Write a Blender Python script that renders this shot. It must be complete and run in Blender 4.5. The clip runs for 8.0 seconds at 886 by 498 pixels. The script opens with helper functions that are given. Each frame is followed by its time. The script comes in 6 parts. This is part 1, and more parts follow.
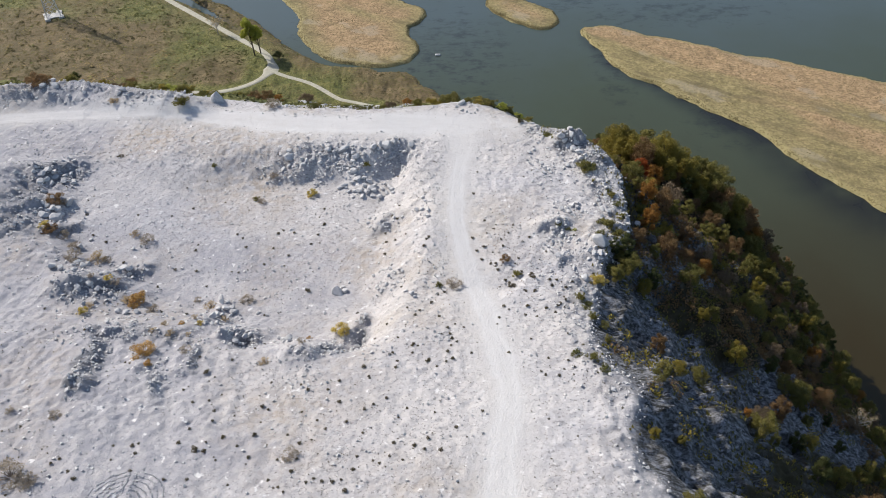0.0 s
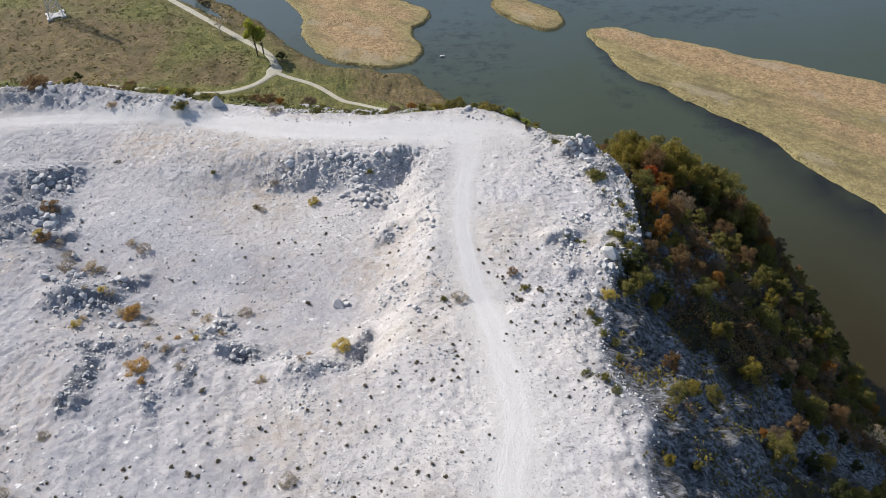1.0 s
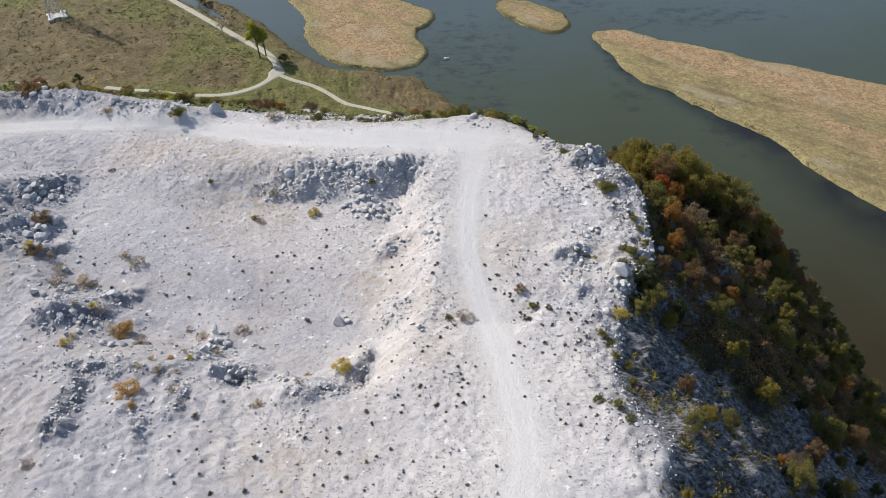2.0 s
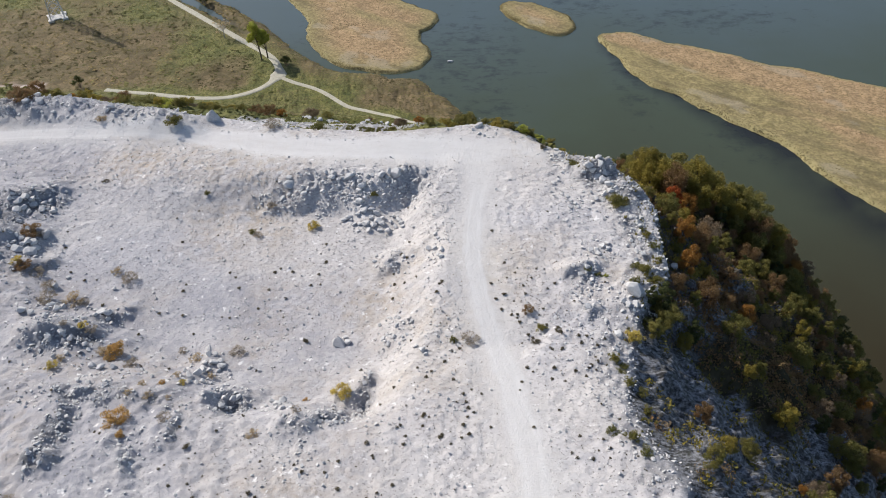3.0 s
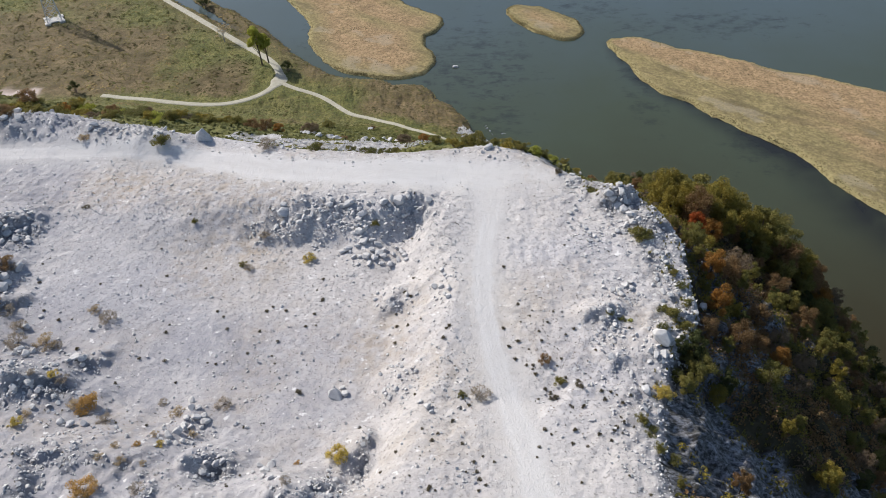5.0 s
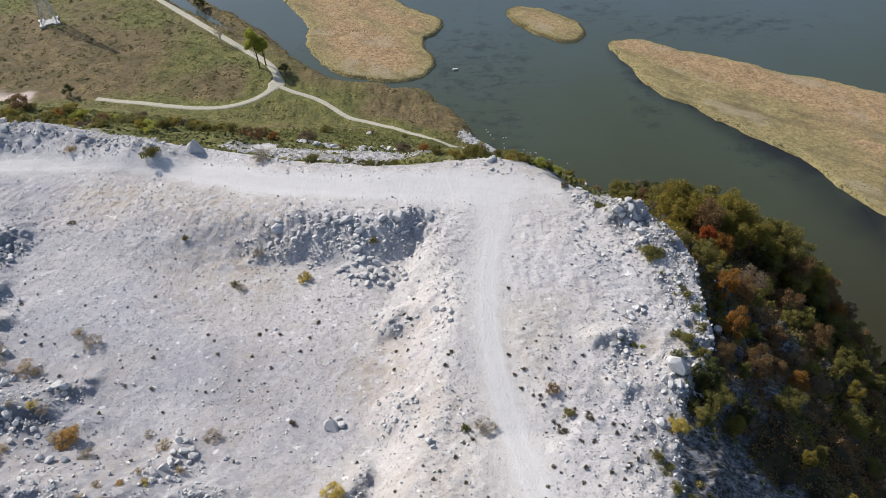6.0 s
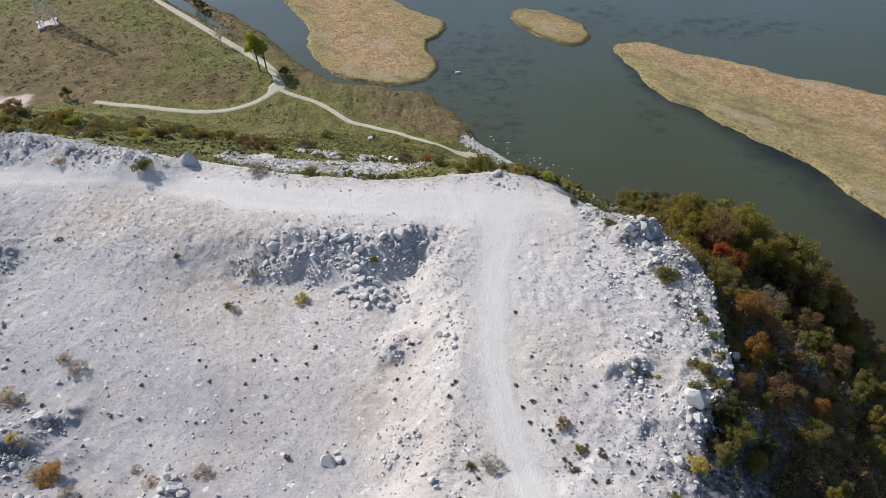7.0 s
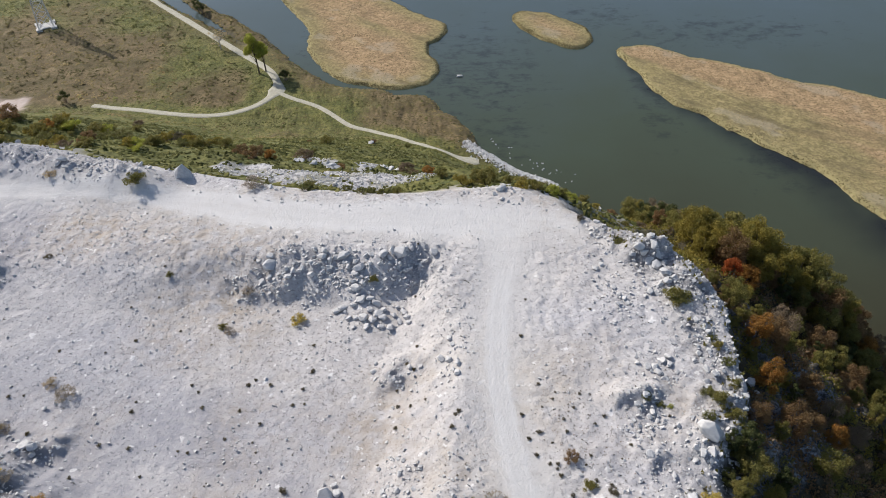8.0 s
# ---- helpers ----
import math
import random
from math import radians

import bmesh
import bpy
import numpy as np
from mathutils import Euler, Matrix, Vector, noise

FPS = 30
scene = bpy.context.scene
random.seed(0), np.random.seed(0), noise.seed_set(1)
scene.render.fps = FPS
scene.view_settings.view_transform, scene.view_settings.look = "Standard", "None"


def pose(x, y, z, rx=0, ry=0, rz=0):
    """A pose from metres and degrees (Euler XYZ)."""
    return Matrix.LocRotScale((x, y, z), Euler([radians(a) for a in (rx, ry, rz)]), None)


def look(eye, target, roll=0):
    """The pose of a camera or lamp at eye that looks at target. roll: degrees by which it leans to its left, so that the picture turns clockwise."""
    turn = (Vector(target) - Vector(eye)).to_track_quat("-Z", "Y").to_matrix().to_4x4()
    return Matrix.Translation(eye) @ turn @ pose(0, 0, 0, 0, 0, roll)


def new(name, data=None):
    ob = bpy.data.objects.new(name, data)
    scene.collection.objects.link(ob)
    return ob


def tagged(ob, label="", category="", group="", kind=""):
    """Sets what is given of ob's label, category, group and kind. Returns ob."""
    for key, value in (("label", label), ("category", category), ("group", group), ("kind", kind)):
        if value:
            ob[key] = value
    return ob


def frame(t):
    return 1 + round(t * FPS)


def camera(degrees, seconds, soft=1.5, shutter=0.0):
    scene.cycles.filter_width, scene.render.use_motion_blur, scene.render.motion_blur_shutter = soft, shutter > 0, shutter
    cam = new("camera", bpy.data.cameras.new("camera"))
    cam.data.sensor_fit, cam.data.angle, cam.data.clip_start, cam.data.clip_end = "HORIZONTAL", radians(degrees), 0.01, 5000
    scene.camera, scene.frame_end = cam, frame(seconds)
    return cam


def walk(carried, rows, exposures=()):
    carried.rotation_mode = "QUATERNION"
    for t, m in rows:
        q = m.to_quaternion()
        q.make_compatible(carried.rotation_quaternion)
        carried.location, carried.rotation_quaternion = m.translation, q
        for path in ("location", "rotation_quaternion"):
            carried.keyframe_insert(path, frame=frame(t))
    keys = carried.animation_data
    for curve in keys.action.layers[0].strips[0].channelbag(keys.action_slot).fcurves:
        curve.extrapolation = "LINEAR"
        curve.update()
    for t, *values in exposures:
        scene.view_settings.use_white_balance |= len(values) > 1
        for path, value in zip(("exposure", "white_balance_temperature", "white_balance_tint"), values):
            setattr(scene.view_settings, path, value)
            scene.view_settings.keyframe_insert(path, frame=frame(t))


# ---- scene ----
cam = camera(62.0, 8.0, 0.9)
PATH = [
    (0, (0.000, 0.000, 146.708), (0.000, 74.405, 79.896), -2.053),
    (0.5, (-0.108, 1.487, 146.294), (-0.314, 75.874, 79.462), -2.040),
    (1, (-0.168, 3.116, 145.878), (-0.604, 77.503, 79.048), -2.013),
    (1.5, (-0.257, 4.914, 145.369), (-0.885, 79.321, 78.562), -1.984),
    (3, (-0.562, 10.718, 143.983), (-1.726, 85.146, 77.206), -1.994),
    (3.5, (-0.650, 12.827, 143.498), (-1.981, 87.242, 76.710), -2.012),
    (4, (-0.792, 14.900, 142.994), (-2.271, 89.328, 76.224), -1.998),
    (4.5, (-0.901, 16.979, 142.515), (-2.517, 91.409, 75.750), -1.985),
    (6, (-1.256, 23.382, 141.069), (-2.751, 97.778, 74.263), -1.997),
    (6.5, (-1.383, 25.557, 140.584), (-2.988, 99.964, 73.793), -2.000),
    (7, (-1.473, 27.686, 140.147), (-3.194, 102.075, 73.338), -1.991),
    (7.5, (-1.546, 29.597, 139.969), (-3.324, 103.990, 73.168), -1.984),
    (8, (-1.650, 31.176, 139.686), (-3.490, 105.567, 72.883), -1.979),
]
walk(cam, [(t, look(eye, target, roll)) for t, eye, target, roll in PATH], [(0.0, 0.11), (8.0, 0.05)])

# ---- sky and sun ----
SUN_ELEV, SUN_DIR = radians(37.5), Vector((-0.80, 0.60))
world = bpy.data.worlds.new("sky")
scene.world = world
world.use_nodes = True
wn, wl = world.node_tree.nodes, world.node_tree.links
sky = wn.new("ShaderNodeTexSky")
sky.sky_type, sky.sun_disc = "NISHITA", False
sky.sun_elevation = SUN_ELEV
sky.sun_rotation = math.atan2(SUN_DIR.x, SUN_DIR.y)
sky.air_density, sky.dust_density = 1.0, 1.2
wl.new(sky.outputs[0], wn["Background"].inputs[0])
wn["Background"].inputs[1].default_value = 0.135
sun = new("sun", bpy.data.lights.new("sun", "SUN"))
sun.data.energy, sun.data.angle, sun.data.color = 4.85, radians(0.53), (1.0, 0.935, 0.845)
to_sun = Vector((SUN_DIR.x * math.cos(SUN_ELEV), SUN_DIR.y * math.cos(SUN_ELEV), math.sin(SUN_ELEV)))
sun.matrix_world = look((0, 0, 300), Vector((0, 0, 300)) - to_sun)

# ---- noise, outlines and the shape of the land ----
def vnoise(x, y, seed=0):
    """Smooth lattice noise, 0 to 1."""
    xi, yi = np.floor(x), np.floor(y)
    u, v = x - xi, y - yi
    u, v = u * u * u * (u * (u * 6 - 15) + 10), v * v * v * (v * (v * 6 - 15) + 10)
    xi, yi = xi.astype(np.int64), yi.astype(np.int64)

    def lattice(a, b):
        h = (a * 374761393 + b * 668265263 + seed * 1442695041) & 0xFFFFFFFF
        h = ((h ^ (h >> 13)) * 1274126177) & 0xFFFFFFFF
        return ((h ^ (h >> 16)) & 0xFFFF) / 65535.0

    low = lattice(xi, yi) * (1 - u) + lattice(xi + 1, yi) * u
    high = lattice(xi, yi + 1) * (1 - u) + lattice(xi + 1, yi + 1) * u
    return low * (1 - v) + high * v


def fbm(x, y, size, octaves=4, seed=0):
    """Layered noise about zero, -1 to 1 at most, with the given size of its largest waves."""
    out, amp, total = 0.0, 1.0, 0.0
    for k in range(octaves):
        f = 2.03**k / size
        out = out + amp * (vnoise(x * f + 17.3 * k, y * f - 9.1 * k, seed + k) - 0.5)
        total += amp
        amp *= 0.5
    return 2 * out / total


def step(a, b, v):
    t = np.clip((v - a) / (b - a), 0, 1)
    return t * t * (3 - 2 * t)


def curve(points, per=6, closed=False):
    """A smooth line through the points."""
    p = np.array(points, float)
    n = len(p)
    ids = range(n if closed else n - 1)
    out = []
    for i in ids:
        get = (lambda k: p[k % n]) if closed else (lambda k: p[min(max(k, 0), n - 1)])
        a, b, c, d = get(i - 1), get(i), get(i + 1), get(i + 2)
        for k in range(per):
            t = k / per
            out.append(0.5 * (2 * b + (c - a) * t + (2 * a - 5 * b + 4 * c - d) * t**2 + (3 * b - a - 3 * c + d) * t**3))
    if not closed:
        out.append(p[-1])
    return np.array(out)


def line_distance(x, y, line, closed=False):
    """The distance to a line of points."""
    best = np.full(x.shape, 1e18)
    count = len(line) if closed else len(line) - 1
    for i in range(count):
        (ax, ay), (bx, by) = line[i], line[(i + 1) % len(line)]
        ex, ey = bx - ax, by - ay
        t = np.clip(((x - ax) * ex + (y - ay) * ey) / (ex * ex + ey * ey + 1e-12), 0, 1)
        best = np.minimum(best, (x - ax - t * ex) ** 2 + (y - ay - t * ey) ** 2)
    return np.sqrt(best)


def inside(x, y, line):
    """Signed distance to a closed outline, positive inside."""
    odd = np.zeros(x.shape, bool)
    for i in range(len(line)):
        (ax, ay), (bx, by) = line[i], line[(i + 1) % len(line)]
        if ay == by:
            continue
        cross = (ay > y) != (by > y)
        odd ^= cross & (x < (bx - ax) * (y - ay) / (by - ay) + ax)
    return np.where(odd, 1.0, -1.0) * line_distance(x, y, line, True)


# The quarry's rim, its sunken floor, the river's banks, tracks and paths, in metres.
RIM = curve([(-150, 118), (-110, 116), (-74, 115), (-64, 116), (-54, 113), (-41, 108), (-30, 104.5), (-22, 102), (-11, 100), (-1, 101),
             (3.5, 101.5), (8, 100), (12, 97), (16, 93.5), (21, 89.5), (24.5, 83.5), (23.6, 77), (23.6, 71), (21.3, 66.5), (18.8, 61),
             (16, 57.5), (15.3, 52), (16.5, 46.5), (17.9, 42), (16.4, 38.5), (16, 34), (18, 24), (17, -10), (14, -60), (-10, -120), (-150, -120)],
            4, True)
PIT = curve([(-2.4, 89.4), (-4.5, 91.0), (-8, 91.5), (-12, 91.5), (-15.5, 92.3), (-18.5, 92.4), (-23, 92.4), (-27, 92.8), (-30.5, 93.4), (-37, 94), (-46, 96), (-56, 95), (-60, 84), (-54, 71), (-42, 60.5),
             (-30, 54), (-21, 50.5), (-13, 48.5), (-6.5, 51), (-3.5, 58), (-1.8, 66), (-1.2, 74), (-0.9, 82)], 4, True)
SHORE = curve([(-4000, 4200), (-420, 640), (-180, 420), (-122, 363), (-102, 344), (-87, 329), (-71, 307), (-57, 290.5), (-45, 279.5), (-32, 277), (-23, 273),
               (-13, 271), (-8, 263.5), (-7, 259.5), (-1, 255.5), (3.3, 246.5), (6.9, 237), (12.2, 231), (19, 223.5), (26, 219), (32.5, 213.5),
               (41, 203), (54, 187), (70, 168), (83, 150), (92, 130), (96, 110), (97, 90), (96, 50), (97, 0), (96, -120), (140, -500), (900, -4200),
               (-4000, -4200)], 3, True)
TRACK = curve([(3.0, 8), (3.4, 25), (4.3, 34), (5.3, 39.2), (5.8, 43), (5.5, 47.1), (4.75, 53.6), (3.9, 58), (3.2, 62), (2.5, 66.8), (2.0, 72), (1.9, 76.7), (2.3, 81.8), (3.2, 87.1), (3.6, 93)], 8)
TRACK_WEST = curve([(12.0, 94.6), (6.0, 95.0), (1.0, 95.2), (-8, 96), (-16, 96.6), (-24, 98.0), (-32, 100.4), (-40, 102.2), (-48.6, 103.8), (-57, 104.6), (-65, 104.8), (-74, 103.5), (-92, 98)], 6)
PATH_NORTH = curve([(-152, 374), (-138.7, 359.4), (-128.1, 347.8), (-114.2, 333.3), (-98.1, 316.5), (-83.2, 301.0), (-74.8, 292.2), (-69.3, 283.1), (-67.4, 275.0),
                    (-70.3, 267.4), (-75.5, 262.1), (-82.9, 258.6), (-92.7, 257.5), (-103.3, 259.0), (-116.5, 262.2), (-126, 264.1), (-133, 265.4)], 6)
PATH_RIVER = curve([(-67.2, 273.5), (-60.1, 268.1), (-51.1, 262.6), (-44.2, 255.9), (-37.5, 248.7), (-29.4, 244.5), (-17.6, 237.2), (-6.3, 229.6), (1.0, 225.9), (6.0, 225.1)], 6)
BERM = curve([(-150, 110), (-95, 110.5), (-74, 110.5), (-64, 111.5), (-54, 109), (-44, 106), (-36, 105.2)], 4)
# Heaps and hollows on the quarry floor: x, y, radius, height.
MOUNDS = [(18.5, 66.5, 3.0, 0.9), (-9.6, 52.8, 2.4, -1.5), (-22.0, 52.8, 1.6, -1.0), (-62.0, 87.0, 3.6, 2.2), (-63.0, 79.0, 4.0, 2.4), (-26.2, 60.8, 1.5, 0.8), (-26.6, 57.6, 1.5, 0.7), (-10.6, 83.6, 2.4, 0.5),
          (19.5, 91.0, 3.0, 0.5), (-37.0, 58.5, 4.5, -0.5), (12.0, 57.5, 3.0, 0.35)]

# Ledges with one steep broken face: middle x and y, half length, the way the face looks in degrees, height, length of the gentle back.
LEDGES = [(-42.2, 63.9, 4.6, -75, 1.3, 4.5), (-54.6, 89.0, 3.6, -60, 1.1, 5.0), (-54.0, 80.0, 3.2, -70, 0.9, 4.0), (-50.5, 75.5, 2.6, -60, 0.8, 3.0), (-36.9, 49.2, 4.6, 18, 1.1, 5.0), (-29.4, 45.8, 3.8, 22, 0.55, 4.0),
          (-26.2, 49.0, 2.6, 22, 0.5, 3.0), (-9.9, 55.6, 2.6, -5, 0.8, 4.0), (-12.9, 51.4, 2.7, -35, 0.9, 4.0), (-15.6, 49.6, 1.6, -60, 0.6, 3.0), (-22.6, 54.3, 1.9, -70, 0.9, 3.0), (-8.1, 75.9, 1.8, -60, 0.65, 2.2),
          (13.9, 70.7, 2.2, -70, 0.9, 2.5), (18.5, 89.0, 2.8, -80, 1.3, 2.6), (21.6, 84.6, 2.4, -110, 0.8, 2.0), (-34.0, 54.6, 7.0, -95, 0.45, 3.0), (-39.0, 67.8, 2.6, -70, 0.6, 3.0), (14.0, 65.0, 1.3, -60, 0.5, 2.0)]
BANK_EAST = curve([(8.0, 57.6), (9.0, 59.7), (10.3, 60.9), (12.4, 61.0), (14.5, 60.2), (15.3, 58.8)], 4)

# Bare grey rock standing out of the rubble: x, y, radius.
OUTCROPS = [(-42.6, 62.4, 2.6), (-36.2, 48.6, 1.6), (-21.8, 53.4, 1.6), (-9.6, 54.6, 1.2), (-12.2, 50.8, 1.6), (-39.6, 62.6, 1.6), (-36.2, 45.6, 1.4), (-53.6, 87.4, 2.4), (-55.7, 75.0, 2.6), (-53.4, 78.6, 2.0), (-34.0, 54.0, 1.5),
            (-28.6, 45.4, 1.0), (18.6, 88.0, 2.2), (14.0, 69.6, 1.6), (21.4, 83.6, 1.8), (22.9, 71.8, 1.4), (-6.2, 90.0, 2.0), (20.6, 79.0, 1.4), (-7.8, 75.2, 1.1), (-63.0, 110.0, 3.0), (-68.0, 110.5, 2.6)]


def land(x, y):
    """The height of the land, and what it is there: its distances to the quarry's rim, the shore and the sunken floor."""
    x, y = np.asarray(x, float), np.asarray(y, float)
    wx, wy = x + 1.3 * fbm(x, y, 7, 5, 11), y + 1.3 * fbm(x, y, 7, 5, 23)
    rim, shore = inside(wx, wy, RIM), inside(x + 1.6 * fbm(x, y, 9, 3, 5), y + 1.6 * fbm(x, y, 9, 3, 7), SHORE)
    pit = inside(x + 1.3 * fbm(x, y, 4.0, 3, 31), y + 1.3 * fbm(x, y, 4.0, 3, 37), PIT)
    # the quarry's top: it climbs to the south and sinks along the western track, round a sunken floor
    base = 86.5 + 0.20 * np.clip(60 - y, 0, 45)
    lay = base - 0.045 * np.clip(-10 - x, 0, 45) * step(78, 95, y)
    top = lay
    steep = step(-36, -20, x) * step(78, 87, y)
    width = (8.0 + 2.0 * step(-24, -34, x) * step(76, 86, y)) * (1 - steep) + (8.2 + 1.6 * fbm(x, y, 4, 2, 43) - 2.0 * np.exp(-(((x + 6) / 3.0) ** 2))) * steep
    floor = 83.15 + 0.07 * np.clip(-30 - x, 0, 30) + 0.14 * np.clip(66 - y, 0, 9)
    sunk = step(0, 1, pit / width)
    top = top * (1 - sunk) + np.minimum(floor, top) * sunk
    for mx, my, r, h in MOUNDS:
        top = top + h * np.exp(-((x - mx) ** 2 + (y - my) ** 2) / (r * r))
    faces = np.zeros_like(x)
    jx, jy = x + 1.5 * fbm(x, y, 3.4, 4, 45), y + 1.5 * fbm(x, y, 3.4, 4, 47)
    for lx, ly, half, turn, h, back in LEDGES:
        ca, sa = math.cos(math.radians(turn)), math.sin(math.radians(turn))
        out, along = (jx - lx) * ca + (jy - ly) * sa, (jy - ly) * ca - (jx - lx) * sa
        reach = np.exp(-((along / half) ** 4))
        top = top + 0.85 * h * reach * step(-back, -0.2, out) * step(1.6, 0.0, out)
        faces = np.maximum(faces, reach * np.exp(-(((out - 0.7) / 0.9) ** 2)))
    top = top + 0.38 * np.exp(-((line_distance(jx, jy, BANK_EAST) / 1.2) ** 2))
    bd = line_distance(x, y, BERM)
    berm = np.exp(-((bd / 3.3) ** 2)) * step(-34, -42, x)
    top = top + berm * (2.2 + 0.8 * fbm(x, y, 4, 3, 61))
    worn = np.minimum(line_distance(x, y, TRACK), line_distance(x, y, TRACK_WEST))
    rough = (0.15 + 0.85 * step(1.2, 3.6, worn)) * (1 - 0.45 * step(3, 8, pit))
    top = top + rough * (0.30 * fbm(x, y, 11, 3, 71) + 0.11 * fbm(x, y, 2.6, 4, 83) + 0.10 * np.abs(fbm(x, y, 1.1, 3, 91)) + 0.10 * fbm(x, y, 0.62, 2, 93)
                         + 0.16 * step(57, 50, y) * step(-8, -16, x) * fbm(x + 0.25 * (y - 40), y * 0.16, 1.3, 3, 94))
    # gullies washed down the northern wall
    wall = np.exp(-(((pit - 2.0) / 2.2) ** 2)) * steep
    top = top + wall * 0.25 * fbm(x, y * 0.25, 1.0, 3, 96)
    bank_s = step(62, 54, y) * step(-14, -22, x) * step(36, 42, y) + 0.7 * step(-44, -50, x) * step(98, 92, y)
    top = top + bank_s * (0.15 * (0.3 - np.abs(fbm(x + 0.3 * y, (y - 0.3 * x) * 0.4, 3.0, 4, 95))) + 0.17 * fbm(x, y, 0.7, 3, 97))
    # ragged broken rock where the ground is steep
    broken = np.clip(0.45 * wall * step(-26, -20, x) + 0.8 * faces + 0.5 * berm + np.exp(-((rim - 1.5) / 3.0) ** 2) * step(10, 16, x) * 0.7 + 0.8 * np.exp(-(((x + 57) / 4) ** 2) - ((y - 84) / 8) ** 2), 0, 1)
    ledges = np.zeros_like(x)
    for ox, oy, r in OUTCROPS:
        ledges = np.maximum(ledges, np.exp(-(((x - ox) ** 2 + (y - oy) ** 2) / (r * r)) ** 2))
    broken = np.maximum(broken, 0.9 * ledges)
    top = top + broken * (0.9 * np.abs(fbm(x, y, 2.4, 3, 101)) + 0.5 * fbm(x, y, 0.9, 2, 103)) + ledges * 0.5 * (np.floor(3.5 * fbm(x, y, 3.0, 3, 105)) / 3.5 + 0.2)
    # the slopes below the rim: a rocky face to the east, an even one to the north
    d = np.clip(-rim, 0, None)
    east = step(0.15, 0.75, (x - 8) / np.hypot(x - 8, np.clip(y - 88, 1, None)))
    fall_n = (0.665 + 0.16 * step(-8, 26, x)) * d
    warp = fbm(x, y, 12, 3, 107)
    q = d / 5.0 + 0.9 * warp
    ledge = np.floor(q) + step(0.0, 0.38, q - np.floor(q)) - 0.9 * warp
    cut = 0.4 * step(62, 76, y)
    lin = (1 - cut) * d + cut * 5.0 * np.clip(ledge, 0, None)
    fall_e = 2.2 * step(60, 70, y) * (1 - np.exp(-d / 1.6)) - 1.5 * step(70, 60, y) * (1 - np.exp(-d / 3.0)) + (0.96 - 0.04 * step(52, 72, y) - 0.17 * step(90, 106, y)) * lin
    # tilted strata that run down the face
    u, v = 0.99 * y - 0.12 * x, 0.99 * x + 0.12 * y
    u = u + 0.6 * fbm(x, y, 6, 3, 109)
    strata = 1.0 - np.abs(fbm(u, v * 0.3, 1.7, 4, 111)) * 2.4
    big = fbm(u, 0.18 * v, 11, 2, 115)
    crag = (0.6 * strata + 2.0 * big + 1.6 * fbm(x, y, 2.6, 4, 121)) * step(0, 4, d) * (0.35 + 0.65 * step(40, 28, d))
    side = lay - fall_n * (1 - east) - fall_e * east + crag * east
    side = side + 3.0 * np.exp(-(((x - 39) / 11) ** 2) - ((y - 112) / 9) ** 2) * step(2, 8, d)
    terrace = (1 - east) * step(12, 18, d) * step(44, 32, d) * step(-48, -40, x) * step(8, 0, x)
    side = side + terrace * (0.8 + 1.0 * fbm(x, y, 5, 3, 131)) + (1 - east) * 1.4 * fbm(x, y, 12, 4, 141) * step(0, 8, d)
    # the meadow is level under the footpaths
    tussock = np.ones_like(x)
    by_path = (y > 218) & (y < 382) & (x > -160) & (x < 14)
    tussock[by_path] = step(1.6, 5.0, np.minimum(line_distance(x[by_path], y[by_path], PATH_NORTH), line_distance(x[by_path], y[by_path], PATH_RIVER)))
    flat = 1.9 + 0.6 * fbm(x, y, 30, 3, 151) + 0.9 * tussock * fbm(x + 0.5 * y, 0.6 * y - 0.2 * x, 3.5, 3, 153)
    z = np.where(rim > 0, top, side)
    blend = step(-0.5, 0.5, rim)
    z = top * blend + side * (1 - blend)
    k = 3.0
    z = flat + k * np.logaddexp(0, (z - flat) / k)
    slope = 0.55 + 0.95 * step(185, 130, y)
    bank = np.where(shore > 0, slope * shore + 0.25, 0.9 * shore)
    z = np.minimum(z, bank)
    return np.maximum(z, -3.0), rim, shore, pit, east, broken, worn


def copy_at(ob, m):
    """A copy of a thing with its parts, at the pose and size of m, sharing the meshes."""
    out = ob.copy()
    scene.collection.objects.link(out)
    out.matrix_basis = m
    for child in ob.children:
        c = child.copy()
        scene.collection.objects.link(c)
        c.parent = out
    return out


def height(x, y):
    return land(np.atleast_1d(x), np.atleast_1d(y))[0]


def part(name, data, material, parent=None, label="", smooth=False):
    """One mesh object from a bmesh or from (points, faces), under a thing or a part."""
    mesh = bpy.data.meshes.new(name)
    if isinstance(data, tuple):
        points, faces = np.asarray(data[0], float), np.asarray(data[1], int)
        n = faces.shape[1]
        mesh.vertices.add(len(points))
        mesh.vertices.foreach_set("co", points.ravel())
        mesh.loops.add(faces.size)
        mesh.loops.foreach_set("vertex_index", faces.ravel())
        mesh.polygons.add(len(faces))
        mesh.polygons.foreach_set("loop_start", np.arange(len(faces)) * n)
        mesh.update(calc_edges=True)
    else:
        data.to_mesh(mesh)
        data.free()
    mesh.polygons.foreach_set("use_smooth", np.full(len(mesh.polygons), smooth))
    mesh.materials.append(material)
    ob = new(name, mesh)
    if parent is not None:
        ob.parent = parent
    if label:
        ob["label"] = label
    return ob


def attribute(ob, name, values):
    ob.data.attributes.new(name, "FLOAT", "POINT").data.foreach_set("value", np.asarray(values, np.float32).ravel())


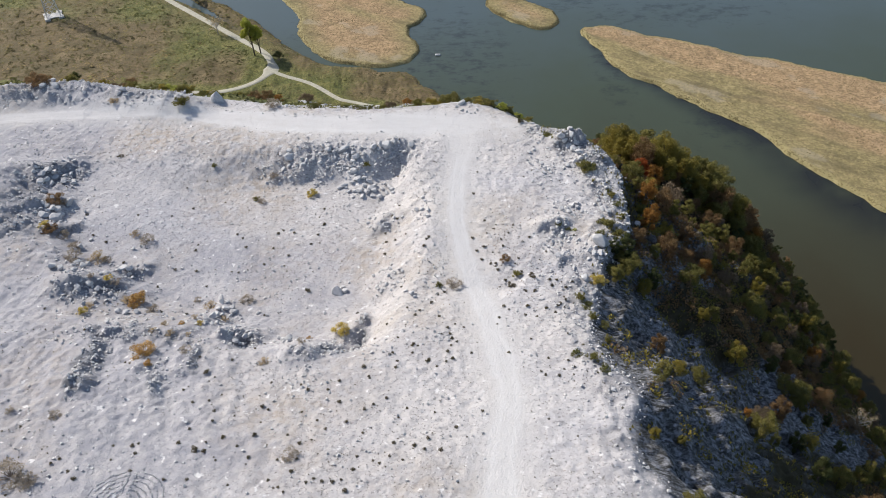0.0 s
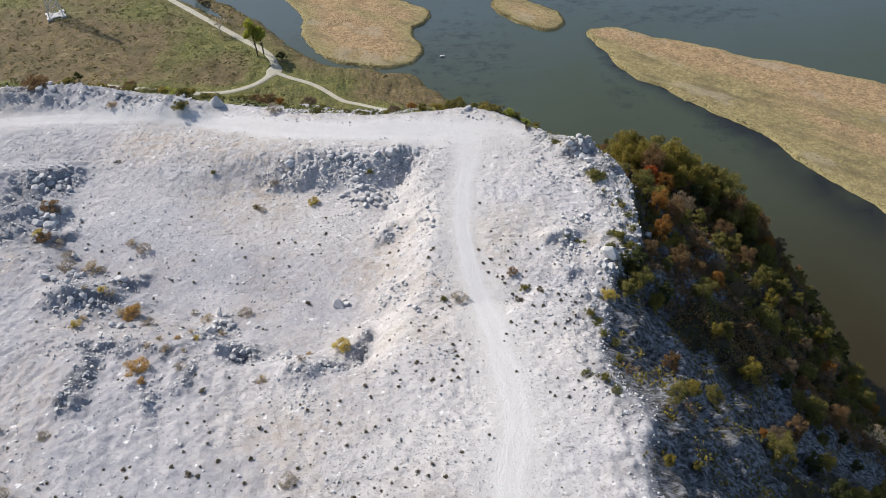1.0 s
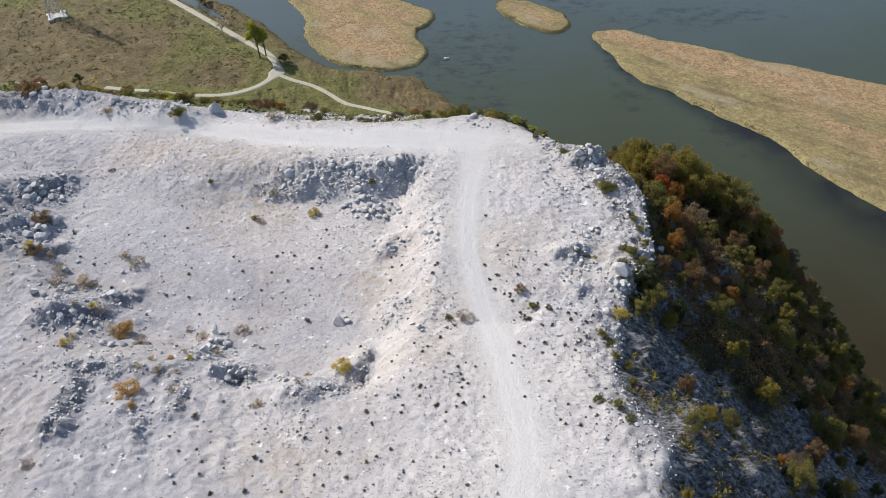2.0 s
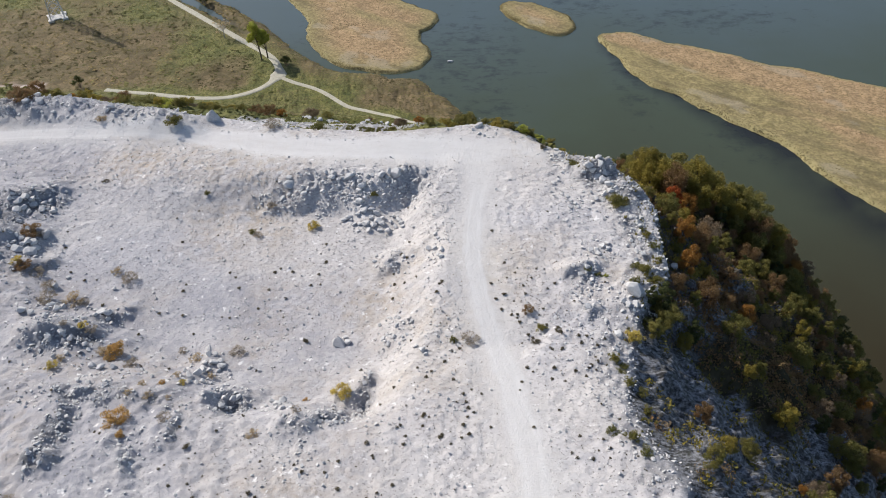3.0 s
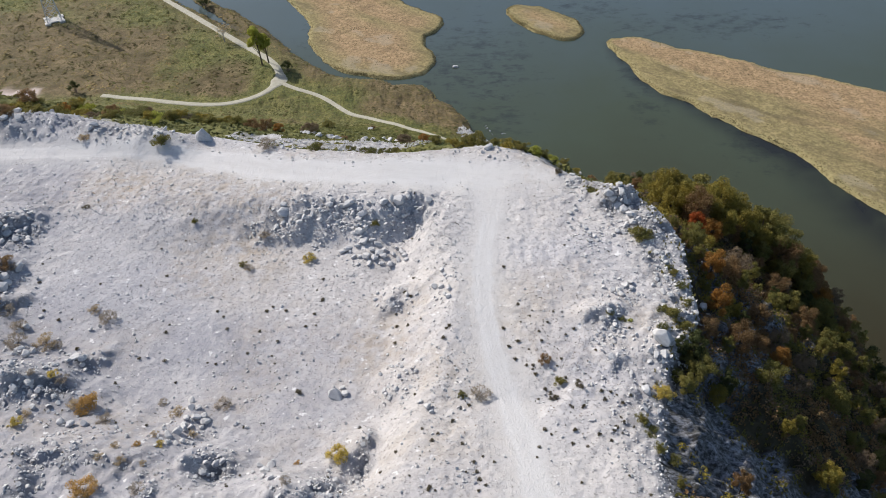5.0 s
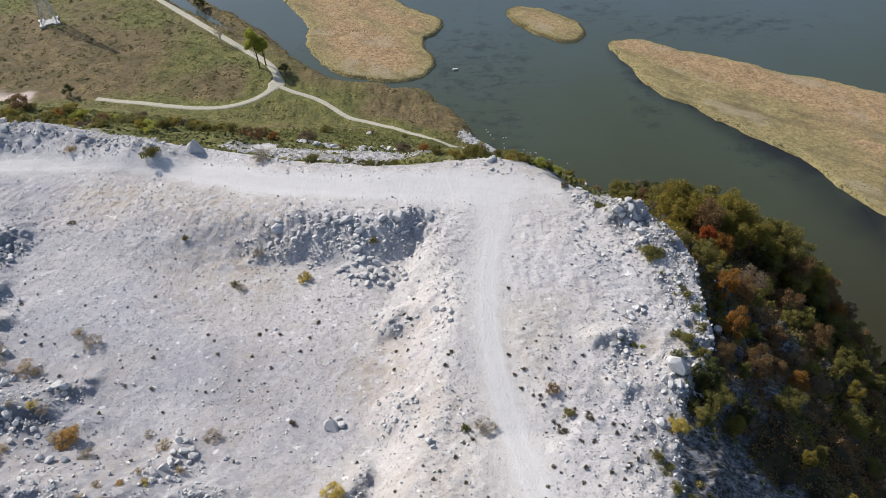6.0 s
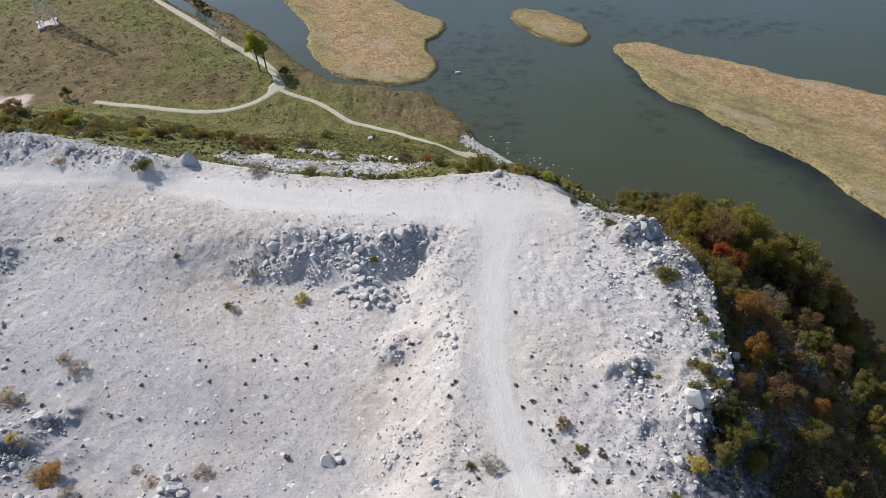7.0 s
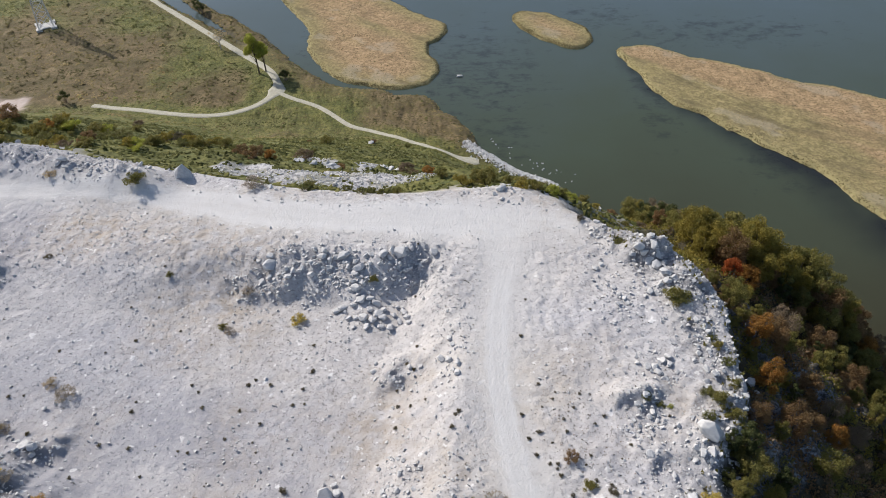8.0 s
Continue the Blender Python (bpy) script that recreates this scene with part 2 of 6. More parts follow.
def sheet(xs, ys):
    """A grid of points and its four-cornered faces."""
    gx, gy = np.meshgrid(xs, ys)
    n = len(xs)
    i = (np.arange(len(ys) - 1)[:, None] * n + np.arange(n - 1)[None]).ravel()
    return gx.ravel(), gy.ravel(), np.stack([i, i + 1, i + n + 1, i + n], 1)


def strip(name, line, width, material, lift, seed, parent=None, taper=False, ragged=0.30):
    """A worn track of the given width, laid on the land."""
    fine = []
    for a, b in zip(line[:-1], line[1:]):
        m = max(1, int(np.hypot(*(b - a)) / 0.6))
        fine += [a + (b - a) * k / m for k in range(m)]
    fine = np.array(fine + [line[-1]])
    ahead = np.gradient(fine, axis=0)
    ahead /= np.linalg.norm(ahead, axis=1)[:, None] + 1e-9
    side = np.stack([-ahead[:, 1], ahead[:, 0]], 1)
    across = np.linspace(-1, 1, 9)
    n = len(fine)
    s = np.arange(n) * 0.6
    width = width(fine[:, 0], fine[:, 1]) if callable(width) else width
    fade = step(0, 9, s) * step(0, 9, s[-1] - s) if taper else 1.0 + 0 * s
    left = width / 2 * (1 + ragged * fbm(s, 0 * s + seed, 5, 3, seed))
    right = width / 2 * (1 + ragged * fbm(s, 0 * s - seed, 5, 3, seed + 3))
    off = np.where(across[None] < 0, across[None] * right[:, None], across[None] * left[:, None])
    p = fine[:, None] + off[..., None] * side[:, None]
    z = height(p[..., 0].ravel(), p[..., 1].ravel()) + lift
    z = z - np.tile(np.where(np.abs(across) > 0.99, lift - 0.01, 0), n)
    points = np.column_stack([p[..., 0].ravel(), p[..., 1].ravel(), z])
    i = (np.arange(n - 1)[:, None] * 9 + np.arange(8)[None]).ravel()
    ob = part(name, (points, np.stack([i, i + 9, i + 10, i + 1], 1)), material, parent, smooth=True)
    attribute(ob, "across", np.tile(across, n))
    attribute(ob, "along", np.repeat(s, 9))
    if taper:
        attribute(ob, "fade", np.repeat(fade, 9))
        _, rim, _, _, _, broken, worn = land(points[:, 0], points[:, 1])
        stone_paint(ob, points[:, 0], points[:, 1], rim, broken, worn)
    return ob

# ---- materials ----
class Nodes:
    """A node material, built by short calls."""

    def __init__(self, name, rough=0.9, spec=0.25):
        self.m = bpy.data.materials.new(name)
        self.m.use_nodes = True
        self.t = self.m.node_tree
        self.bsdf = self.t.nodes["Principled BSDF"]
        self.bsdf.inputs["Roughness"].default_value = rough
        self.bsdf.inputs["Specular IOR Level"].default_value = spec
        self.place = self.add("ShaderNodeNewGeometry").outputs["Position"]

    def add(self, kind, **values):
        n = self.t.nodes.new(kind)
        for k, v in values.items():
            if k in n.inputs:
                self.put(n.inputs[k], v)
        return n

    def put(self, socket, v):
        if isinstance(v, bpy.types.NodeSocket):
            self.t.links.new(v, socket)
        else:
            socket.default_value = v

    def noise(self, scale, detail=5.0, rough=0.6, where=None, stretch=None):
        at = where or self.place
        if stretch:
            mp = self.add("ShaderNodeMapping")
            self.put(mp.inputs["Vector"], at)
            mp.inputs["Scale"].default_value = stretch
            at = mp.outputs[0]
        n = self.add("ShaderNodeTexNoise", Scale=scale, Detail=detail, Roughness=rough)
        self.put(n.inputs["Vector"], at)
        return n.outputs[0]

    def range(self, v, a, b, lo=0.0, hi=1.0):
        n = self.add("ShaderNodeMapRange")
        self.put(n.inputs["Value"], v)
        for k, w in zip(("From Min", "From Max", "To Min", "To Max"), (a, b, lo, hi)):
            n.inputs[k].default_value = w
        return n.outputs[0]

    def math(self, op, a, b):
        n = self.add("ShaderNodeMath")
        n.operation = op
        self.put(n.inputs[0], a), self.put(n.inputs[1], b)
        return n.outputs[0]

    def mix(self, f, a, b):
        n = self.add("ShaderNodeMix")
        n.data_type = "RGBA"
        self.put(n.inputs[0], f)
        for s, v in ((n.inputs[6], a), (n.inputs[7], b)):
            self.put(s, v if isinstance(v, bpy.types.NodeSocket) else (*v, 1.0))
        return n.outputs[2]

    def attr(self, name):
        n = self.add("ShaderNodeAttribute")
        n.attribute_name = name
        return n.outputs["Fac"]

    def bump(self, h, distance, strength=1.0, normal=None):
        n = self.add("ShaderNodeBump", Height=h)
        n.inputs["Distance"].default_value, n.inputs["Strength"].default_value = distance, strength
        if normal:
            self.put(n.inputs["Normal"], normal)
        return n.outputs[0]

    def island(self):
        return self.add("ShaderNodeNewGeometry").outputs["Random Per Island"]

    def chance(self):
        return self.add("ShaderNodeObjectInfo").outputs["Random"]

    def done(self, colour, normal=None):
        self.put(self.bsdf.inputs["Base Color"], colour if isinstance(colour, bpy.types.NodeSocket) else (*colour, 1.0))
        if normal:
            self.put(self.bsdf.inputs["Normal"], normal)
        return self.m


def limestone_colour(n):
    """Pale crushed limestone with warm and grey patches, pebbles and grit."""
    big = n.range(n.noise(0.09, 4), 0.40, 0.62)
    mid = n.range(n.noise(0.45, 6, 0.65), 0.38, 0.66)
    stain = n.range(n.noise(0.22, 7, 0.72), 0.50, 0.66)
    grit = n.range(n.noise(2.4, 2.5, 0.55), 0.47, 0.60)
    pebble = n.range(n.noise(3.3, 2, 0.5), 0.62, 0.65)
    c = n.mix(big, (0.448, 0.436, 0.456), (0.512, 0.488, 0.480))
    c = n.mix(n.math("MULTIPLY", mid, 0.55), c, (0.592, 0.576, 0.580))
    c = n.mix(n.math("MULTIPLY", stain, 0.40), c, (0.320, 0.308, 0.320))
    c = n.mix(n.math("MULTIPLY", grit, n.range(n.noise(0.16, 5, 0.7), 0.40, 0.60, 0.22, 0.6)), c, (0.330, 0.316, 0.316))
    c = n.mix(n.math("MULTIPLY", n.range(n.noise(2.7, 4, 0.7), 0.615, 0.645), n.range(n.noise(0.11, 4, 0.6), 0.42, 0.6, 0.25, 0.9)), c, (0.22, 0.20, 0.185))
    c = n.mix(n.math("MULTIPLY", n.range(n.noise(2.9, 4, 0.7), 0.64, 0.67), 0.8), c, (0.672, 0.664, 0.664))
    return n.mix(n.math("MULTIPLY", pebble, 0.7), c, (0.184, 0.176, 0.180))


def make_ground():
    n = Nodes("ground")
    lime = limestone_colour(n)
    lime = n.mix(n.math("MULTIPLY", n.attr("warm"), 0.24), lime, n.mix(n.noise(2.4, 6, 0.75), (0.43, 0.385, 0.345), (0.60, 0.56, 0.515)))
    lime = n.mix(n.math("MULTIPLY", n.attr("cool"), n.range(n.noise(0.5, 7, 0.75), 0.35, 0.6, 0.35, 0.9)), lime, (0.275, 0.277, 0.31))
    lime = n.mix(n.math("MULTIPLY", n.attr("earth"), n.range(n.noise(0.8, 6), 0.35, 0.62)), lime, (0.34, 0.28, 0.215))
    lime = n.mix(n.math("MULTIPLY", n.attr("ledge"), n.range(n.noise(1.4, 7, 0.75), 0.36, 0.56)), lime, n.mix(n.noise(2.0, 5), (0.19, 0.193, 0.21), (0.36, 0.365, 0.39)))
    spots = n.range(n.noise(1.1, 3, 0.6), 0.65, 0.70)
    lime = n.mix(n.math("MULTIPLY", spots, 0.8), lime, (0.70, 0.69, 0.69))
    lime = n.mix(n.math("MULTIPLY", n.attr("dust"), n.range(n.noise(0.7, 6, 0.7), 0.3, 0.6, 0.25, 0.8)), lime, (0.545, 0.53, 0.52))
    # the worn bed of the vehicle tracks, with two wheel lanes and ragged soft edges
    off = n.math("ABSOLUTE", n.attr("across"), 0.0)
    lane = n.add("ShaderNodeCombineXYZ")
    n.put(lane.inputs[0], n.math("MULTIPLY", n.attr("across"), 2.2)), n.put(lane.inputs[1], n.math("MULTIPLY", n.attr("along"), 0.10))
    streak = n.noise(2.2, 6, 0.7, lane.outputs[0])
    wheel = n.range(n.math("ABSOLUTE", n.math("SUBTRACT", off, 0.42), 0.0), 0.0, 0.25, 1.0, 0.0)
    bed = n.mix(n.range(n.noise(0.7, 5), 0.2, 0.75, 0.6, 0.9), lime, (0.55, 0.541, 0.541))
    bed = n.mix(n.math("MULTIPLY", wheel, n.range(n.noise(0.35, 4), 0.35, 0.65, 0.2, 0.7)), bed, (0.585, 0.576, 0.575))
    bed = n.mix(n.range(streak, 0.44, 0.62, 0.0, 0.25), bed, (0.45, 0.436, 0.43))
    edge = n.math("ADD", off, n.math("MULTIPLY", n.math("SUBTRACT", n.noise(1.1, 7, 0.8), 0.5), 0.9))
    edge = n.math("ADD", edge, n.math("MULTIPLY", n.math("SUBTRACT", streak, 0.5), 0.8))
    lime = n.mix(n.math("MULTIPLY", n.range(edge, 0.52, 0.82, 1.0, 0.0), n.attr("fade")), lime, bed)
    mp = n.add("ShaderNodeMapping")
    n.put(mp.inputs["Vector"], n.place)
    mp.inputs["Rotation"].default_value = (0, 0, radians(-7))
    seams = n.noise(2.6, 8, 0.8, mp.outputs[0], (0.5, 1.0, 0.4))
    # face rock toned near-black to bluish grey: hillside shade put into its colour
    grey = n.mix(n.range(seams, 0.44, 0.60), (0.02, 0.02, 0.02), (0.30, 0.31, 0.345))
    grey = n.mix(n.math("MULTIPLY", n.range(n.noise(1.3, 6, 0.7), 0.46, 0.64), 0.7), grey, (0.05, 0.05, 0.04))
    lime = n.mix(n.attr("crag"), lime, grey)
    # leaf litter, its colour deepened to carry the slope's shade as well
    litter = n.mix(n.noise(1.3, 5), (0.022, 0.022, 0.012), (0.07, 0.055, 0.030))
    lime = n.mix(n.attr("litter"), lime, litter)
    green = n.mix(n.range(n.noise(0.22, 6, 0.65), 0.36, 0.64), (0.078, 0.090, 0.025), (0.185, 0.172, 0.057))
    reed = n.mix(n.range(n.noise(0.16, 7, 0.68), 0.36, 0.66), (0.10, 0.074, 0.037), (0.205, 0.150, 0.080))
    fur = n.range(n.noise(1.1, 3, 0.6, stretch=(1.3, 0.8, 1)), 0.46, 0.60)
    green = n.mix(n.math("MULTIPLY", fur, 0.6), green, (0.036, 0.040, 0.012))
    reed = n.mix(n.math("MULTIPLY", fur, 0.5), reed, (0.085, 0.066, 0.034))
    dark = n.range(n.noise(0.55, 6, 0.7, stretch=(0.7, 1.6, 1)), 0.50, 0.68)
    reed = n.mix(n.math("MULTIPLY", dark, 0.6), reed, (0.075, 0.072, 0.032))
    patch = n.range(n.noise(0.075, 6, 0.7, stretch=(0.6, 1.9, 1)), 0.48, 0.62)
    reed = n.mix(n.math("MULTIPLY", patch, 0.55), reed, (0.070, 0.062, 0.026))
    grass = n.mix(n.attr("tan"), green, reed)
    c = n.mix(n.attr("grass"), lime, grass)
    c = n.mix(n.attr("bare"), c, n.mix(n.noise(0.6, 6), (0.36, 0.28, 0.24), (0.52, 0.45, 0.42)))
    c = n.mix(n.attr("mud"), c, (0.06, 0.055, 0.04))
    fine = n.bump(n.noise(4.5, 6, 0.76), 0.14, 0.8)
    return n.done(c, n.bump(n.noise(0.9, 6, 0.7), 0.16, 0.5, fine))


def make_rock(name, dark, pale):
    n = Nodes(name, 0.92)
    local = n.add("ShaderNodeTexCoord").outputs["Object"]
    c = n.mix(n.range(n.noise(2.2, 6, 0.7, local), 0.3, 0.72), dark, pale)
    c = n.mix(n.math("MULTIPLY", n.chance(), 0.4), c, tuple(0.75 * v for v in pale))
    return n.done(c, n.bump(n.noise(5.0, 6, 0.7, local), 0.06, 0.5))


def make_leaf(name, a, b, c2, spread=0.5):
    n = Nodes(name, 0.7, 0.2)
    v = n.math("ADD", n.math("MULTIPLY", n.island(), 0.7), n.math("MULTIPLY", n.chance(), 0.3))
    c = n.mix(v, a, b)
    c = n.mix(n.math("MULTIPLY", n.range(n.noise(0.8, 3), 0.45, 0.7), spread), c, c2)
    n.put(n.bsdf.inputs["Base Color"], c)
    t = n.add("ShaderNodeBsdfTranslucent", Color=c)
    m = n.add("ShaderNodeMixShader")
    m.inputs[0].default_value = 0.45
    n.t.links.new(n.bsdf.outputs[0], m.inputs[1])
    n.t.links.new(t.outputs[0], m.inputs[2])
    n.t.links.new(m.outputs[0], n.t.nodes["Material Output"].inputs[0])
    return n.m


def make_clump(name, a, b, dry):
    """Grass seen from afar: clumps of two colours, dark hollows and drier streaks that lie across the meadow."""
    n = Nodes(name, 0.9, 0.1)
    c = n.mix(n.math("ADD", n.math("MULTIPLY", n.island(), 0.45), n.math("MULTIPLY", n.range(n.noise(0.3, 6, 0.7), 0.35, 0.65), 0.55)), a, b)
    c = n.mix(n.math("MULTIPLY", n.range(n.noise(0.09, 6, 0.7, stretch=(0.45, 1.9, 1)), 0.52, 0.64), 0.65), c, dry)
    c = n.mix(n.math("MULTIPLY", n.range(n.noise(0.05, 6, 0.72, stretch=(0.55, 1.7, 1)), 0.48, 0.60), 0.7), c, tuple(0.5 * v for v in a))
    return n.done(c, n.bump(n.noise(3.0, 4, 0.7), 0.15, 0.7))


def make_plain(name, a, b, scale=3.0, rough=0.85, bump=0.05, metal=0.0):
    n = Nodes(name, rough)
    n.bsdf.inputs["Metallic"].default_value = metal
    c = n.mix(n.range(n.noise(scale, 6, 0.65), 0.3, 0.7), a, b)
    return n.done(c, n.bump(n.noise(scale * 2.5, 5, 0.7), bump, 0.8))


def make_water():
    n = Nodes("river_water", 0.09, 0.5)
    n.bsdf.inputs["IOR"].default_value = 1.333
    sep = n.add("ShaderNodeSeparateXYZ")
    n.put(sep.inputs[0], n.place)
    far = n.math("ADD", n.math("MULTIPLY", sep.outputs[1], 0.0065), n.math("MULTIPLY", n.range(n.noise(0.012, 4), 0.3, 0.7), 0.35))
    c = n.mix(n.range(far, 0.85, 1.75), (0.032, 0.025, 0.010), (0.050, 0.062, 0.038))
    # the sky's reflection on far water, painted in as a paler blue-grey
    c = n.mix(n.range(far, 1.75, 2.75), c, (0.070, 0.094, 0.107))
    weed = n.range(n.math("ADD", n.noise(0.16, 7, 0.75, stretch=(0.8, 1.2, 1)), n.math("MULTIPLY", n.attr("weed"), 0.19)), 0.66, 0.80)
    c = n.mix(n.math("MULTIPLY", weed, 0.55), c, (0.016, 0.019, 0.019))
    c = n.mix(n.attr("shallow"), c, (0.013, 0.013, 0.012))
    ripple = n.bump(n.noise(1.6, 3, 0.5, stretch=(1, 1.6, 1)), 0.03, 0.25)
    return n.done(c, ripple)


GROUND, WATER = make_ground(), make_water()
ROCK = make_rock("limestone_rock", (0.38, 0.374, 0.374), (0.64, 0.63, 0.625))
ROCK_GREY = make_rock("grey_rock", (0.31, 0.312, 0.325), (0.56, 0.56, 0.57))
PATH_GRAVEL = make_plain("path_gravel", (0.30, 0.285, 0.225), (0.44, 0.415, 0.34), 1.2)
BARK = make_plain("bark", (0.05, 0.04, 0.03), (0.14, 0.115, 0.09), 4.0)
BARK_PALE = make_plain("pale_bark", (0.30, 0.28, 0.25), (0.50, 0.47, 0.43), 4.0)
TWIG = make_plain("dry_twig", (0.16, 0.12, 0.09), (0.34, 0.28, 0.23), 5.0)
STEEL = make_plain("galvanised_steel", (0.50, 0.51, 0.52), (0.68, 0.69, 0.70), 2.0, 0.45, 0.01, 0.6)
CONCRETE = make_plain("concrete", (0.40, 0.39, 0.38), (0.60, 0.59, 0.57), 1.5)
LEAF = {
    "cedar": make_leaf("cedar_leaf", (0.042, 0.054, 0.020), (0.105, 0.120, 0.044), (0.14, 0.135, 0.052)),
    "olive": make_leaf("olive_leaf", (0.105, 0.108, 0.030), (0.25, 0.225, 0.068), (0.31, 0.24, 0.075)),
    "yellow": make_leaf("yellow_leaf", (0.19, 0.155, 0.035), (0.37, 0.29, 0.06), (0.15, 0.15, 0.04), 0.75),
    "lime": make_leaf("bright_green_leaf", (0.25, 0.28, 0.045), (0.44, 0.45, 0.09), (0.43, 0.39, 0.09)),
    "orange": make_leaf("orange_leaf", (0.24, 0.115, 0.028), (0.40, 0.20, 0.05), (0.21, 0.14, 0.05)),
    "rust": make_leaf("rust_leaf", (0.15, 0.090, 0.043), (0.30, 0.185, 0.09), (0.22, 0.17, 0.085)),
    "red": make_leaf("red_leaf", (0.30, 0.060, 0.020), (0.42, 0.13, 0.03), (0.22, 0.12, 0.04)),
    "grey": make_leaf("faded_leaf", (0.145, 0.106, 0.070), (0.28, 0.21, 0.14), (0.17, 0.13, 0.09)),
    "straw": make_leaf("straw_leaf", (0.36, 0.28, 0.17), (0.58, 0.46, 0.29), (0.24, 0.19, 0.09)),
    "moss": make_leaf("grass_leaf", (0.095, 0.11, 0.03), (0.20, 0.19, 0.065), (0.22, 0.185, 0.075)),
    "sedge": make_clump("sedge_clump", (0.20, 0.165, 0.078), (0.285, 0.23, 0.115), (0.34, 0.275, 0.15)),
    "rush": make_clump("rush_clump", (0.095, 0.082, 0.036), (0.195, 0.155, 0.070), (0.33, 0.235, 0.11)),
    "turf": make_clump("turf_clump", (0.072, 0.082, 0.024), (0.165, 0.155, 0.053), (0.235, 0.205, 0.078)),
    "gold": make_leaf("gold_leaf", (0.44, 0.345, 0.08), (0.68, 0.53, 0.15), (0.40, 0.35, 0.13)),
    "amber": make_leaf("amber_leaf", (0.40, 0.25, 0.085), (0.60, 0.39, 0.15), (0.36, 0.26, 0.12)),
    "stubble": make_leaf("stubble_leaf", (0.24, 0.17, 0.12), (0.40, 0.30, 0.22), (0.22, 0.17, 0.12)),
    "ash": make_leaf("ash_leaf", (0.24, 0.205, 0.16), (0.42, 0.36, 0.285), (0.28, 0.24, 0.18)),
    "tuft": make_leaf("dark_tuft_leaf", (0.085, 0.075, 0.05), (0.20, 0.17, 0.115), (0.14, 0.125, 0.075)),
}

# ---- the land, the river and its islands ----
def steps(*runs):
    """Grid lines: (start, end, spacing) runs, with long open ends."""
    mid = np.concatenate([np.arange(a, b, s) for a, b, s in runs] + [[runs[-1][1]]])
    out = np.array([20, 60, 150, 400, 1000, 2000, 3500.0])
    return np.concatenate([mid[0] - out[::-1], mid, mid[-1] + out])


gx, gy, faces = sheet(steps((-240, -78, 2.0), (-78, -61, 0.4), (-61, 26, 0.2), (26, 60, 0.42), (60, 100, 1.0), (100, 240, 6.0)),
                      steps((-60, 26, 2.5), (26, 104, 0.2), (104, 116, 0.35), (116, 170, 0.7), (170, 300, 1.1), (300, 440, 2.2)))
gz, rim, shore, pit, east, broken, worn = land(gx, gy)
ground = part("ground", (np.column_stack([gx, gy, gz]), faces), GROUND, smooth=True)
tagged(ground, "pale crushed limestone quarry top falling to grassy river flats", "ground", kind="structure")
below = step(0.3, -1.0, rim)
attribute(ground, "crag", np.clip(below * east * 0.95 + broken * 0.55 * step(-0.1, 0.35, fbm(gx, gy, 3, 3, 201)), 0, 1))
# litter thickens below the rim, also painting the lower face's shade
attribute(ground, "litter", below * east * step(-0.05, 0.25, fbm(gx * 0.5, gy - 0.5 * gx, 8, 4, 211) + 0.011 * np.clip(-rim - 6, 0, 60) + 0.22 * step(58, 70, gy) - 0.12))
ROCKY = [(-20, 117, 15, 4.6), (-28, 146, 3.0, 7.5), (-17.5, 151, 3.2, 8.5), (-33, 121, 4.5, 3.0), (-17, 131, 3.0, 4.0)]
rocky = np.zeros_like(gx)
for px, py, rx, ry in ROCKY:
    rocky = np.maximum(rocky, step(1.25, 0.75, ((gx - px) / rx) ** 2 + ((gy - py) / ry) ** 2 + 1.6 * fbm(gx, gy, 4.5, 4, 221)))
rocky = rocky * (0.55 + 0.45 * step(-0.2, 0.1, fbm(gx, gy, 2.2, 3, 225)))
attribute(ground, "grass", np.clip(below * (1 - east) * step(1.5, 7, -rim - 3 * fbm(gx, gy, 5, 3, 223)) * (1 - rocky), 0, 1))
flat = step(7.5, 3.5, gz)
near_path = np.exp(-((line_distance(gx, gy, PATH_RIVER) / 7) ** 2)) + np.exp(-((line_distance(gx, gy, PATH_NORTH) / 6) ** 2))
FOOT = [(-150, 268), (-132, 265.2), (-116.5, 262.2), (-103, 259), (-92.7, 257.5), (-82.9, 258.6), (-75, 262), (-70, 267), (-67, 274), (-60, 268), (-51, 262.6), (-44, 256), (-37.5, 248.7), (-29.4, 244.5), (-17.6, 237), (-6.3, 229.6), (6, 225)]


def meadow_tan(x, y, shore, near):
    """How tan the meadow is: green along the paths and between them and the hill, tan beside the river."""
    dry = np.clip(step(-0.35, 0.25, fbm(x, y, 34, 4, 231) + 0.22 - 0.8 * near) + step(16, 4, shore) * 0.6, 0, 1)
    hill = step(2, -4, y - np.interp(x, [p[0] for p in FOOT], [p[1] for p in FOOT]))
    return dry * (1 - 0.85 * hill * step(-0.5, 0.1, 0.2 - fbm(x, y, 12, 3, 235)))


attribute(ground, "tan", flat * meadow_tan(gx, gy, shore, near_path))
attribute(ground, "bare", step(1.1, 0.4, ((gx + 170) / 18) ** 2 + ((gy - 266) / 7) ** 2 + 1.1 * fbm(gx, gy, 6, 5, 233)) * flat)


